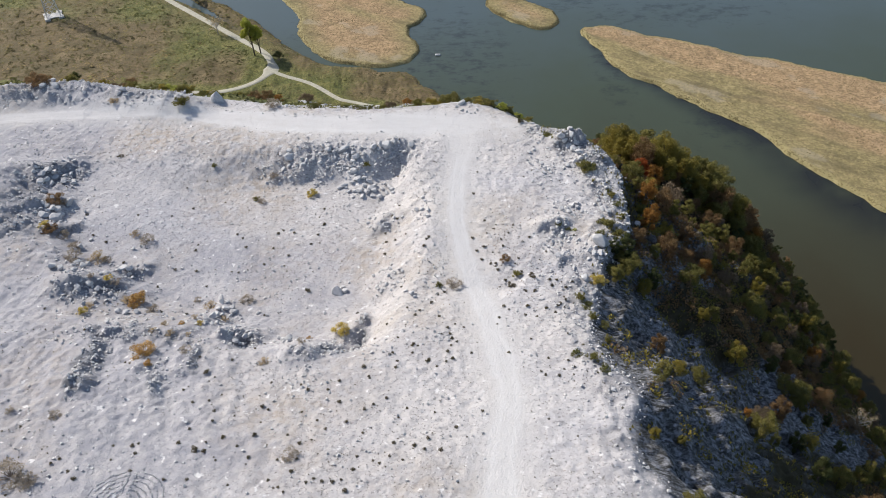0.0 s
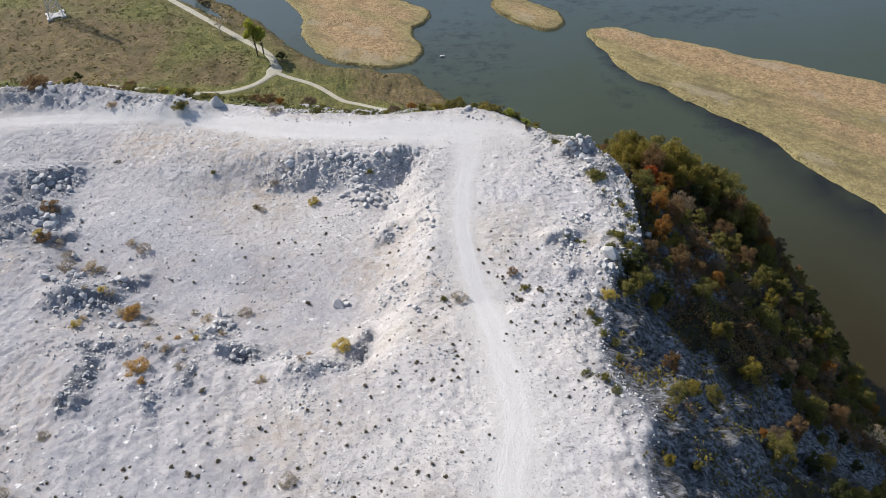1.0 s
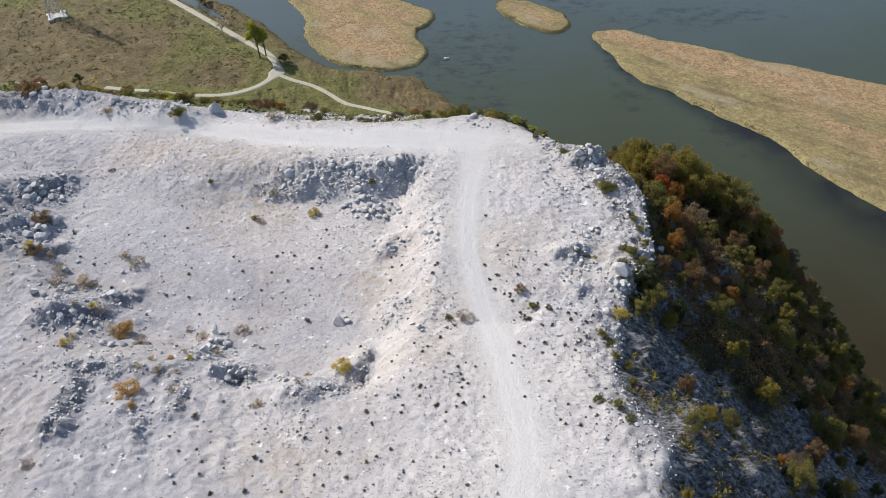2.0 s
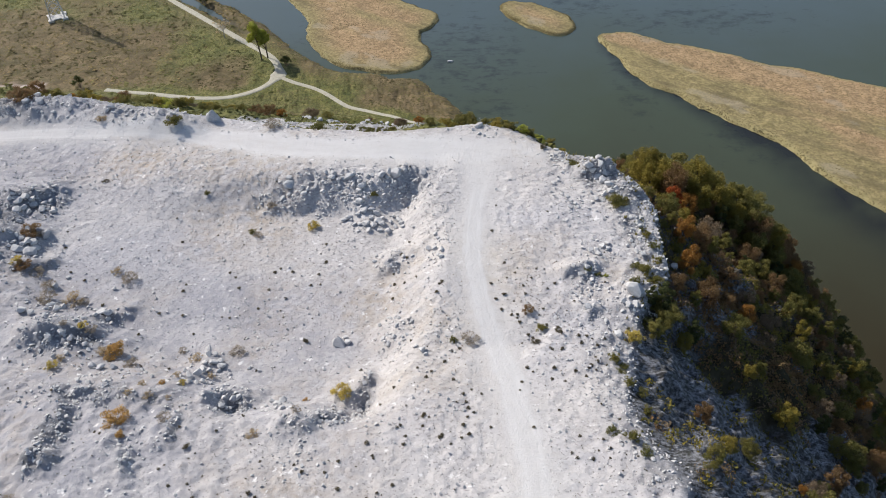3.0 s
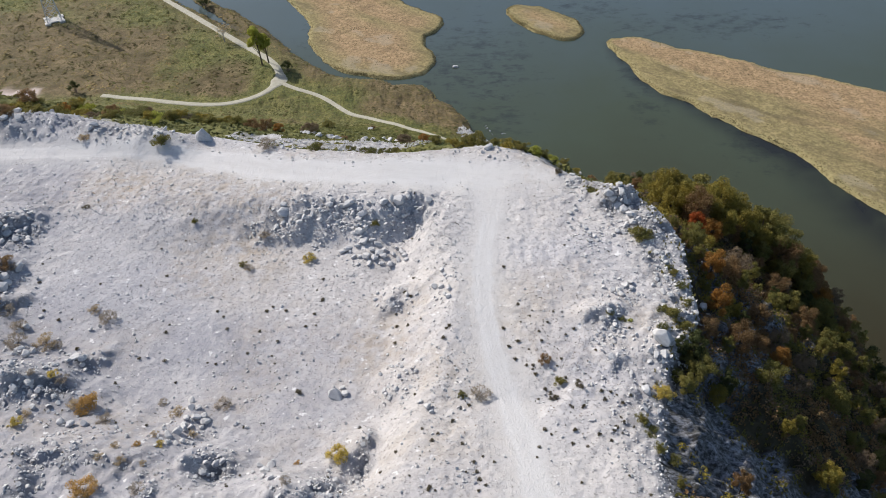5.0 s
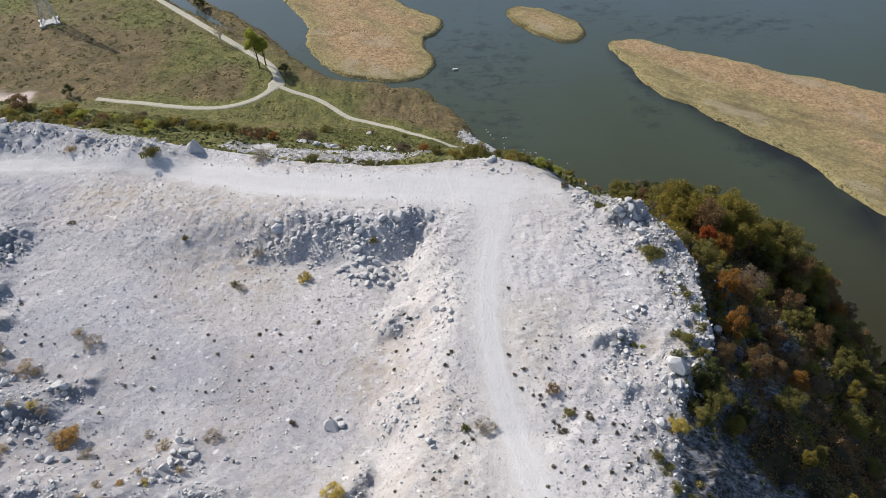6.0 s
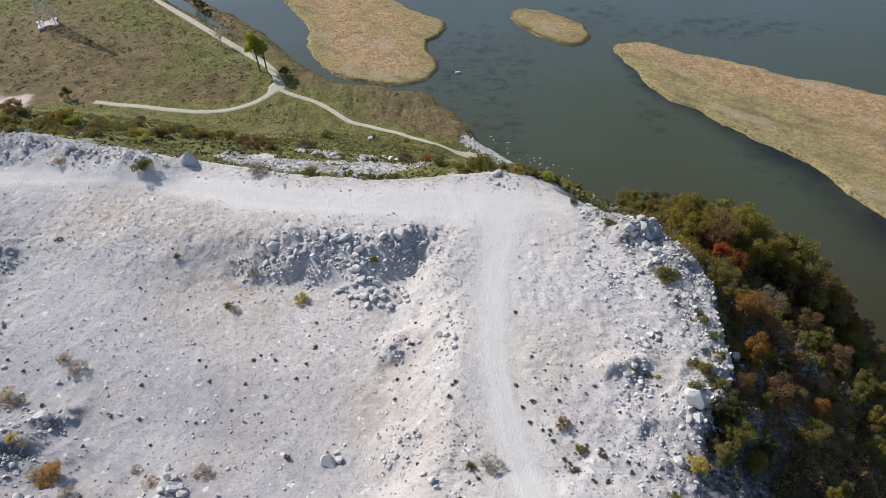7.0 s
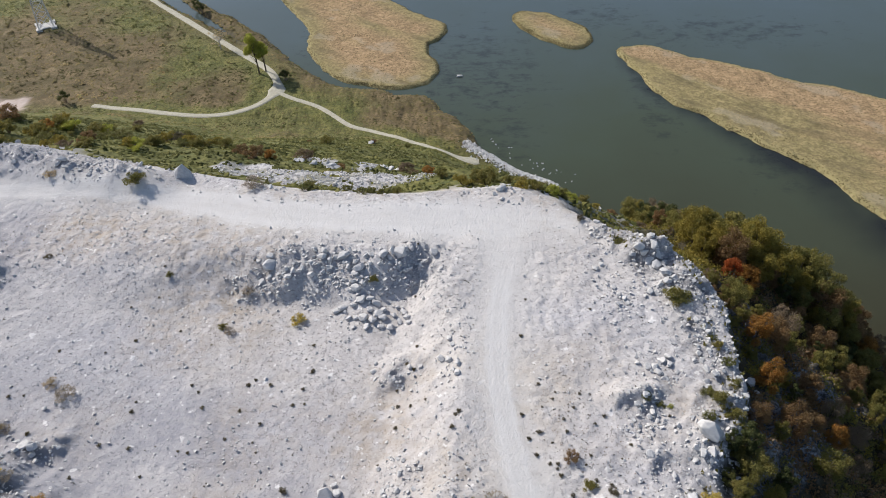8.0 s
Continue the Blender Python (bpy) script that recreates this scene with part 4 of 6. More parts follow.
# on the southern bank
SINGLE += [
    (-18.2, 54.1, 0.60, 0), (-17.4, 53.1, 0.81, 0), (-17.3, 54.2, 0.77, 1), (-17.3, 51.9, 0.53, 0), (-16.5, 51.3, 0.67, 0), (-17.8, 51.9, 0.42, 0), (-18.6, 53.1, 0.43, 0), (-12.8, 62.9, 1.42, 0),
    (-12.0, 63.3, 0.77, 0), (-12.4, 64.1, 0.48, 0), (-13.3, 64.2, 0.36, 0), (-21.8, 53.9, 0.67, 1), (-21.3, 54.1, 0.55, 1), (-22.0, 52.9, 0.55, 1), (-22.6, 52.7, 0.65, 1), (-11.5, 52.6, 0.59, 1),
    (-10.4, 52.9, 0.48, 0), (-11.4, 49.7, 0.45, 1), (-9.5, 56.3, 0.49, 1),
]
# in the northern wall
SINGLE += [
    (-17.0, 91.1, 0.81, 0), (-16.2, 90.0, 0.96, 0), (-16.1, 90.6, 0.81, 0), (-22.0, 90.4, 0.75, 0), (-21.9, 89.4, 1.49, 1), (-20.1, 88.8, 0.59, 0), (-19.4, 88.6, 0.74, 0), (-19.7, 87.9, 0.66, 0),
    (-21.9, 88.3, 0.82, 0), (-22.7, 88.0, 0.67, 0), (-17.2, 90.2, 0.59, 0), (-17.4, 89.3, 0.59, 0), (-18.3, 88.8, 0.59, 0), (-17.3, 88.1, 0.73, 0), (-16.1, 88.5, 0.66, 0), (-16.0, 88.9, 0.59, 0),
    (-13.9, 90.0, 1.17, 1), (-14.7, 90.0, 0.81, 0), (-15.4, 89.6, 0.66, 0), (-13.4, 89.3, 0.66, 0), (-12.6, 89.3, 0.73, 0), (-13.4, 88.9, 0.80, 0), (-12.1, 88.5, 1.02, 1),
]
# below the northern wall
SINGLE += [
    (-12.5, 87.9, 0.73, 0), (-12.8, 87.2, 0.72, 0), (-12.3, 86.4, 1.08, 0), (-11.7, 86.8, 0.65, 0), (-10.8, 89.9, 0.80, 0), (-11.4, 89.8, 0.58, 0), (-9.5, 89.7, 1.16, 1), (-8.3, 90.0, 1.16, 0),
    (-7.7, 89.8, 1.45, 1), (-7.2, 90.1, 0.87, 1), (-6.5, 90.3, 0.73, 1), (-11.0, 88.8, 0.65, 0), (-8.8, 88.8, 0.51, 0), (-7.8, 88.8, 0.65, 0), (-7.1, 88.5, 0.66, 0), (-6.6, 88.8, 0.73, 0),
    (-8.5, 87.6, 0.65, 0), (-4.1, 90.0, 0.95, 0), (-8.8, 89.3, 0.58, 0), (-12.0, 85.2, 0.64, 0),
]
# in the white pile on the pit floor
SINGLE += [
    (-14.4, 84.4, 0.92, 0), (-13.7, 84.6, 0.92, 0), (-12.6, 84.7, 0.78, 0), (-11.7, 85.2, 1.00, 0), (-10.9, 85.4, 0.78, 0), (-10.2, 84.9, 0.78, 0), (-11.4, 83.0, 1.12, 0), (-10.8, 84.0, 0.77, 0),
    (-9.9, 83.5, 0.91, 0), (-10.4, 82.7, 0.91, 0), (-9.4, 83.1, 0.84, 0), (-8.6, 81.9, 0.90, 0), (-9.4, 84.2, 0.70, 0), (-8.0, 84.6, 0.56, 0), (-7.3, 84.0, 0.77, 0), (-6.9, 83.0, 0.77, 0),
    (-6.7, 82.3, 0.62, 0), (-7.6, 82.7, 0.63, 0), (-13.0, 83.2, 0.63, 0), (-12.2, 83.2, 0.63, 0), (-11.0, 82.0, 0.69, 0), (-8.3, 83.5, 0.63, 0), (-9.6, 82.0, 0.62, 0),
]
# beside the track
SINGLE += [
    (-2.5, 78.2, 0.65, 0), (-2.2, 77.3, 0.58, 0), (-3.3, 75.8, 0.64, 0), (-2.6, 75.4, 0.70, 0), (-1.7, 74.7, 0.63, 0), (-1.8, 73.6, 0.63, 0), (-2.1, 74.0, 0.50, 0), (-5.3, 75.8, 0.45, 0),
    (-9.8, 77.3, 0.53, 0), (-9.9, 76.2, 0.59, 0), (-9.7, 75.3, 0.46, 0), (-6.3, 75.9, 0.58, 0), (-3.7, 59.2, 0.77, 0), (-4.5, 60.1, 0.50, 0), (-3.4, 58.6, 0.49, 0), (-7.5, 61.8, 0.52, 0),
    (-8.1, 62.8, 0.52, 0), (-6.9, 62.6, 0.52, 0), (-6.7, 64.1, 0.47, 0), (-8.6, 65.3, 0.48, 0), (-7.4, 66.0, 0.42, 0), (-6.5, 65.6, 0.42, 0),
]
# by the eastern edge
SINGLE += [
    (15.4, 73.6, 0.70, 0), (16.0, 73.6, 0.83, 0), (16.8, 74.4, 0.84, 0), (17.4, 74.0, 0.71, 0), (17.5, 74.9, 0.65, 0), (16.2, 73.0, 0.70, 0), (20.5, 74.3, 0.65, 0), (20.6, 73.3, 0.71, 0),
    (20.4, 75.2, 0.59, 0), (21.1, 72.7, 0.58, 0), (19.0, 66.2, 1.80, 0), (19.9, 65.8, 0.85, 0), (18.7, 64.5, 0.89, 0), (20.4, 66.1, 0.92, 0), (17.8, 64.3, 0.76, 0), (17.5, 64.7, 0.65, 0),
    (22.4, 67.6, 0.83, 0), (22.7, 67.3, 0.70, 0), (20.9, 66.4, 0.68, 0), (18.3, 65.4, 0.53, 0), (17.3, 66.3, 0.54, 0), (26.1, 74.8, 1.04, 0), (26.3, 73.8, 0.75, 0), (23.4, 70.5, 0.64, 0),
]
# on the rocks of the eastern edge
SINGLE += [
    (22.7, 71.6, 0.57, 0), (16.2, 60.5, 0.91, 1), (15.3, 62.7, 0.46, 0), (13.7, 64.4, 0.82, 1), (27.0, 85.7, 0.75, 0), (24.2, 79.2, 0.55, 0), (21.6, 78.1, 0.67, 0), (21.9, 77.7, 0.60, 0),
    (16.6, 67.1, 0.48, 0), (14.5, 68.2, 0.54, 0), (14.8, 68.6, 0.55, 0), (15.0, 67.8, 0.48, 0), (13.7, 69.4, 0.85, 1), (14.4, 69.9, 0.73, 1), (23.4, 82.1, 0.49, 0), (21.1, 77.2, 0.60, 0),
    (21.3, 75.3, 0.59, 0), (20.3, 72.0, 0.51, 0),
]
# on the north-eastern corner
SINGLE += [
    (17.4, 88.6, 1.08, 0), (17.9, 88.1, 0.94, 0), (18.4, 87.6, 1.08, 0), (19.0, 86.9, 1.07, 1), (19.5, 88.1, 0.94, 0), (19.4, 85.4, 1.06, 1), (19.6, 84.5, 0.91, 0), (18.8, 88.5, 0.94, 0),
    (20.2, 84.6, 0.77, 0), (18.8, 84.1, 0.63, 0), (19.7, 83.5, 0.63, 0), (16.8, 88.5, 0.72, 1), (19.1, 115.5, 1.25, 0), (41.1, 221.3, 2.75, 0), (14.0, 94.3, 0.68, 0), (13.5, 87.5, 0.64, 0),
    (12.7, 86.9, 0.64, 0), (14.1, 84.0, 0.55, 0), (14.4, 82.8, 0.55, 0), (14.8, 82.2, 0.61, 0), (14.0, 81.4, 0.54, 0), (15.1, 81.7, 0.54, 0),
]
# along the northern rim
SINGLE += [
    (3.0, 99.7, 0.62, 0), (3.6, 100.7, 0.95, 0), (3.7, 98.9, 0.62, 0), (4.1, 101.1, 0.71, 0), (-41.1, 106.8, 0.79, 0), (-39.9, 106.6, 0.70, 0), (-46.0, 105.7, 0.53, 0), (-46.9, 105.2, 0.62, 0),
    (-41.0, 105.3, 0.61, 0), (-51.2, 107.8, 0.92, 1), (-51.7, 107.4, 0.83, 1), (-50.5, 106.7, 0.73, 0), (-66.3, 115.2, 1.43, 1), (-63.3, 110.7, 1.17, 1), (-65.9, 113.0, 1.20, 1), (-64.5, 116.0, 1.02, 0),
    (-61.3, 115.8, 0.90, 0), (-58.1, 108.8, 0.76, 0), (-60.7, 108.7, 0.77, 0), (-24.1, 102.7, 0.74, 0), (-25.4, 103.1, 0.58, 0), (-65.4, 110.7, 1.18, 1),
]
# Heaps of smaller rubble: x, y, reach along x and y, count, smallest and largest, share of grey ones.
HEAPS = [
    (-18.3, 89.3, 6.6, 2.8, 140, 0.12, 0.55, 0.3), (-11.7, 88.8, 4.4, 3.2, 140, 0.12, 0.6, 0.3), (-10.8, 83.5, 3.9, 2.2, 60, 0.15, 0.5, 0.0), (-2.3, 78.5, 2.0, 6.3, 100, 0.1, 0.35, 0.0),
    (-1.8, 62.7, 1.8, 6.0, 110, 0.1, 0.38, 0.0), (-7.0, 63.4, 2.2, 3.3, 80, 0.15, 0.5, 0.05), (-7.5, 74.7, 2.6, 2.8, 40, 0.12, 0.45, 0.4), (-7.2, 67.5, 1.5, 2.1, 20, 0.12, 0.4, 0.0),
    (-1.8, 52.9, 2.0, 3.6, 70, 0.1, 0.32, 0.0), (-0.6, 51.6, 1.3, 1.3, 20, 0.12, 0.4, 0.1), (-55.7, 86.8, 4.5, 4.0, 100, 0.2, 0.8, 0.4), (-51.5, 78.5, 3.1, 2.7, 50, 0.15, 0.7, 0.4),
    (-53.0, 89.4, 3.1, 2.6, 70, 0.1, 0.5, 0.7), (-44.9, 68.3, 4.2, 1.7, 50, 0.12, 0.6, 0.2), (-38.6, 67.2, 1.7, 2.9, 25, 0.12, 0.4, 0.1),
]
HEAPS += [
    (-42.0, 63.0, 4.5, 3.4, 130, 0.15, 0.7, 0.8), (-36.8, 53.4, 5.9, 1.8, 100, 0.12, 0.5, 0.4), (-36.1, 49.0, 1.2, 5.9, 120, 0.12, 0.6, 0.6), (-26.9, 50.0, 1.0, 5.6, 80, 0.1, 0.4, 0.5),
    (-25.9, 58.5, 2.5, 2.6, 70, 0.12, 0.5, 0.0), (-21.9, 53.3, 1.8, 2.7, 100, 0.12, 0.5, 0.7), (-17.4, 52.5, 1.6, 1.3, 25, 0.1, 0.4, 0.0), (-11.4, 51.7, 2.4, 2.8, 120, 0.1, 0.45, 0.6),
    (-9.3, 55.6, 0.5, 3.6, 50, 0.12, 0.4, 0.6), (-29.9, 47.2, 2.1, 3.2, 50, 0.1, 0.4, 0.4), (-14.6, 46.6, 2.0, 2.6, 60, 0.1, 0.4, 0.4),
]
HEAPS += [
    (16.3, 73.5, 2.2, 2.2, 60, 0.12, 0.5, 0.05), (20.8, 74.1, 1.4, 4.5, 80, 0.15, 0.5, 0.05), (19.4, 65.4, 2.5, 2.9, 90, 0.15, 0.6, 0.1), (14.2, 67.8, 1.8, 2.6, 60, 0.12, 0.5, 0.4),
    (18.7, 87.2, 2.3, 4.5, 130, 0.15, 0.7, 0.35), (14.5, 82.2, 3.1, 4.3, 130, 0.12, 0.45, 0.05), (20.7, 83.7, 3.5, 2.7, 90, 0.12, 0.5, 0.2), (13.1, 87.0, 1.8, 2.7, 25, 0.12, 0.4, 0.1),
    (13.9, 93.5, 2.6, 1.3, 25, 0.2, 0.6, 0.2), (20.6, 79.6, 2.7, 3.3, 70, 0.12, 0.45, 0.1), (14.4, 62.2, 2.3, 2.8, 45, 0.12, 0.35, 0.0),
]
HEAPS += [
    (-61.1, 110.5, 10.6, 3.0, 180, 0.1, 0.45, 0.4), (-45.2, 106.0, 5.3, 2.0, 90, 0.15, 0.6, 0.2), (-24.6, 102.9, 2.5, 1.0, 25, 0.15, 0.5, 0.1), (22.7, 71.6, 0.9, 5.6, 60, 0.2, 0.6, 0.3),
    (-40.6, 67.1, 3.3, 1.4, 40, 0.12, 0.4, 0.2),
]
HEAPS += [(-7.0, 88.8, 2.2, 2.2, 80, 0.12, 0.55, 0.4), (-19.7, 89.7, 4.2, 2.0, 60, 0.12, 0.4, 0.3), (14.3, 68.9, 1.8, 2.7, 60, 0.12, 0.45, 0.5), (-26.4, 90.3, 3.5, 2.2, 60, 0.08, 0.3, 0.2)]
HEAPS += [(-24.5, 131.0, 4.0, 2.0, 18, 0.7, 2.0, 0.9), (-13.5, 130.5, 3.4, 2.0, 18, 0.5, 1.4, 0.2)]
spots = [(-28.3, 228.9, 2.2, 1)]
for x, y, s, g in SINGLE:
    spots.append((x, y, s, int(rng.integers(0, 7)) + 7 * g))
for hx, hy, rx, ry, count, small, large, grey in HEAPS:
    t, r = rng.uniform(0, 6.283, count), np.sqrt(rng.uniform(0, 1, count))
    for x, y, s, g in zip(hx + rx * r * np.cos(t), hy + ry * r * np.sin(t), small + (large - small) * rng.uniform(0, 1, count) ** 2.2, rng.uniform(size=count)):
        spots.append((x, y, s, int(rng.integers(0, 7)) + 7 * (g < grey)))
# the smallest are joined with the loose stones
spots[len(SINGLE) + 1:] = sorted(spots[len(SINGLE) + 1:], key=lambda s: -s[2])
minor, spots = np.array(spots[298:]), spots[:298]
zs = height([s[0] for s in spots], [s[1] for s in spots])
free = set(range(14))
for (x, y, s, k), z in zip(spots, zs):
    m = Matrix.LocRotScale((x, y, z + 0.24 * s), Euler((rng.normal(0, 0.25), rng.normal(0, 0.25), rng.uniform(0, 6.283))),
                           Vector((s * rng.uniform(0.85, 1.25), s, s * rng.uniform(0.8, 1.1))))
    form = ROCK_FORMS[k]
    if k in free:
        free.discard(k)
        form.matrix_basis, ob = m, form
    else:
        ob = copy_at(form, m)
    size = "large" if s > 1.3 else "small" if s < 0.6 else "broken"
    tagged(ob, f"{size} angular {'grey' if k > 6 else 'pale'} limestone boulder lying on quarry ground", "boulder", "quarry boulders")

# a tilted angular block on the rim above the meadow
bm = bmesh.new()
low = [bm.verts.new(p) for p in ((-1.2, -0.9, -0.5), (1.2, -0.8, -0.5), (1.1, 0.9, -0.5), (-1.1, 0.8, -0.5))]
high = [bm.verts.new(p) for p in ((-0.75, -0.15, 0.75), (0.1, -0.35, 1.7), (0.55, 0.35, 1.45), (-0.6, 0.55, 0.85))]
bm.faces.new(low[::-1]), bm.faces.new(high)
for k in range(4):
    bm.faces.new((low[k], low[(k + 1) % 4], high[(k + 1) % 4], high[k]))
bmesh.ops.bevel(bm, geom=bm.edges[:], offset=0.06, segments=1, affect="EDGES")
wedge = part("boulder", bm, ROCK_GREY)
wedge.matrix_basis = pose(-35.9, 106.1, float(height(-35.9, 106.1)[0]), 4, -6, 20)
tagged(wedge, "large tilted wedge of grey limestone on the quarry rim", "boulder", "quarry boulders")

# loose stones over the quarry top, thick on banks and rubble, thin on the tracks
n = 90000
sx, sy = rng.uniform(-76, 25, n), rng.uniform(30, 116, n)
_, rim_s, _, pit_s, _, broken_s, worn_s = land(sx, sy)
patch = fbm(sx, sy, 7, 4, 401)
dusty = 0.85 * np.exp(-(((sx - 8.0) / 4.0) ** 2) - ((sy - 83) / 9.0) ** 4) + 0.7 * step(46, 38, sy) * step(-2, 4, sx)
want = 0.17 + 0.30 * step(0.05, 0.45, patch) + 0.75 * broken_s + 0.35 * step(5, 0, np.abs(pit_s - 2)) + 0.4 * step(7, 1, rim_s) * step(8, 14, sx) + 0.3 * step(8, 1, rim_s)
keep = (rng.uniform(size=n) < want * step(0.8, 3.0, worn_s) * (1 - np.clip(dusty, 0, 1))) & (rim_s > -1)
sx, sy = sx[keep], sy[keep]
ss = 0.04 + 0.32 * rng.uniform(size=len(sx)) ** 6 + 0.10 * step(0.1, 0.5, patch[keep]) * rng.uniform(size=len(sx)) ** 3 + 0.42 * broken_s[keep] * rng.uniform(size=len(sx)) ** 3
wall_n = 700
qx, qy = rng.uniform(-26, -3, wall_n), 87.4 + rng.normal(0, 1.0, wall_n)
sx, sy, ss = np.r_[sx, qx], np.r_[sy, qy], np.r_[ss, 0.12 + 0.45 * rng.uniform(size=wall_n) ** 3]
sx, sy, ss = np.r_[sx, minor[:, 0]], np.r_[sy, minor[:, 1]], np.r_[ss, minor[:, 2]]
pale = rng.uniform(size=len(sx)) < 0.9 - 0.3 * step(-30, -50, sx)
scatter_stones("loose_stones", "scattered small pale limestone rubble on quarry ground", sx[pale], sy[pale], ss[pale], ROCK, rng)
scatter_stones("loose_stones", "scattered small grey limestone rubble on quarry ground", sx[~pale], sy[~pale], ss[~pale], ROCK_GREY, rng)

# rock debris on the northern terrace and white riprap along the bank
n = 3600
share = np.array([0.62, 0.13, 0.15, 0.06, 0.04])
which = rng.choice(5, n, p=share)
turn, out = rng.uniform(0, 6.283, n), np.sqrt(rng.uniform(0, 1.1, n))
span = np.array(ROCKY)[which]
tx, ty = span[:, 0] + span[:, 2] * out * np.cos(turn), span[:, 1] + span[:, 3] * out * np.sin(turn)
scatter_stones("terrace_rubble", "pale rock debris spread over the grassy terrace", tx, ty, 0.12 + 0.42 * rng.uniform(size=n) ** 3, ROCK, rng)
bank = curve([(5.5, 237.5), (12, 231), (19, 223.5), (26, 219), (30, 215.5)], 20)
n = 3200
k = rng.integers(0, len(bank), n)
bx, by = bank[k, 0] + rng.normal(-2.0, 1.5, n), bank[k, 1] + rng.normal(-2.0, 1.5, n)
scatter_stones("riprap", "white rock riprap heaped along the river bank", bx[height(bx, by) > -0.2], by[height(bx, by) > -0.2], (0.3 + 0.8 * rng.uniform(size=n) ** 2)[height(bx, by) > -0.2], ROCK, rng)
n = 26
k = rng.integers(0, len(bank), n)
bx, by = bank[k, 0] + rng.uniform(1, 7, n), bank[k, 1] + rng.uniform(1, 6, n)
scatter_stones("shallow_stones", "stones standing out of the shallow river water", bx, by, rng.uniform(0.4, 0.9, n), ROCK_GREY, rng, z=np.full(n, -0.15))
lone = part("river_rock", rock_mesh(rng, 20, 0.8), ROCK)
lone.matrix_basis = Matrix.LocRotScale((0.6, 285.4, 0.1), None, Vector((2.8, 1.6, 1.6)))
tagged(lone, "lone white rock standing in the shallow river", "rock")

# a walking labyrinth laid out in small stones
lx, ly, stones = -26.8, 31.2, []
for ring in range(7):
    r = 0.55 + 0.46 * ring
    for a in np.arange(0, 2 * np.pi, 0.15 / r):
        if not (abs(math.sin(a) * r) < 10 and abs(math.cos(a) * r) < 0.25 and math.sin(a) > 0) and not (0.95 < (a + ring * 2.6) % 6.283 < 1.05):
            stones.append((lx + r * math.cos(a), ly + r * math.sin(a)))
for r in np.arange(0.9, 3.3, 0.15):
    stones += [(lx - 0.25, ly + r), (lx + 0.25, ly + r)]
stones = np.array(stones) + rng.normal(0, 0.03, (len(stones), 2))
scatter_stones("stone_labyrinth", "rings of small stones laid out as a labyrinth", stones[:, 0], stones[:, 1], rng.uniform(0.12, 0.2, len(stones)), ROCK_GREY, rng, 0.1)

# ---- trees, shrubs and grass ----
rng = np.random.default_rng(19)
WORDS = {
    "gold": "bright golden yellow", "amber": "amber orange-brown", "ash": "pale grey half-bare",
    "cedar": "dark green dense cedar", "olive": "olive green leafy", "yellow": "golden yellow autumn", "lime": "bright yellow-green", "orange": "orange autumn",
    "rust": "rusty brown autumn", "red": "red-orange autumn", "grey": "faded grey-brown half-bare", "straw": "straw-coloured dry", "moss": "low green", "tuft": "dark dry",
}
TREES = {k: [tree_form(k, 40 + 7 * i + j, f"{WORDS[k]} tree rooted on the rocky hillside", wide=(1.7 if k == "cedar" else 2.2) * (0.9 + 0.25 * j),
                       count=800 if k == "grey" else 1300, low=0.18 if k == "cedar" else 0.32)
             for j in range(2)] for i, k in enumerate(("cedar", "olive", "yellow", "orange", "rust", "red", "grey"))}
TREES["bare"] = [bare_tree_form(91, "pale bare-branched tree with straw leaves on hillside")]
hill = [(38, 114, 1.1, "yellow"), (42, 113.5, 1.1, "olive"), (46, 114, 1.0, "yellow"), (51, 112, 1.1, "olive"), (56, 108, 1.0, "olive"), (34, 106, 0.9, "yellow"), (39, 102.5, 0.9, "yellow"),
        (33, 112.5, 1.05, "yellow"), (36.5, 110, 1.2, "olive"), (40, 107.5, 1.0, "yellow"), (44.5, 111.5, 1.0, "yellow"), (36, 100, 0.95, "orange"), (29.0, 81.6, 0.85, "orange"),
        (33.9, 86.5, 1.1, "grey"), (27.6, 74.8, 0.8, "orange"), (47.5, 108, 1.1, "olive"), (50.5, 105.5, 1.0, "olive"), (53.5, 103, 0.8, "yellow"), (46.5, 91.8, 1.0, "olive"), (52.9, 100.2, 0.9, "olive"),
        (55.0, 97.1, 0.9, "olive"), (45.1, 94.2, 0.9, "rust"), (34.9, 79.1, 0.9, "rust"), (29.5, 71.4, 0.84, "rust"), (37.6, 77.5, 0.75, "grey"), (47.8, 89.3, 0.78, "rust")]
hill += [(49.7, 85.6, 0.93, "olive"), (54.6, 87.8, 0.87, "olive"), (58.6, 88.5, 0.8, "olive"), (36.1, 73.6, 0.63, "orange"), (48.2, 79.5, 0.8, "yellow"), (63.9, 88.8, 0.86, "olive"), (60.5, 81.2, 0.87, "olive"),
         (67.6, 85.7, 0.9, "olive"), (59.1, 80.7, 0.85, "yellow"), (101.6, 111.7, 0.85, "red"), (101.3, 107.9, 0.8, "yellow"), (60.6, 76.6, 0.65, "olive"), (69.8, 71.7, 0.7, "olive"), (57.0, 66.3, 0.55, "orange"),
         (60.9, 62.7, 1.05, "bare"), (36.3, 58.7, 0.88, "yellow"), (24.5, 48.7, 0.5, "yellow"), (28.2, 51.2, 0.53, "olive"), (23.4, 52.7, 0.6, "rust"), (24.2, 62.8, 0.55, "yellow")]
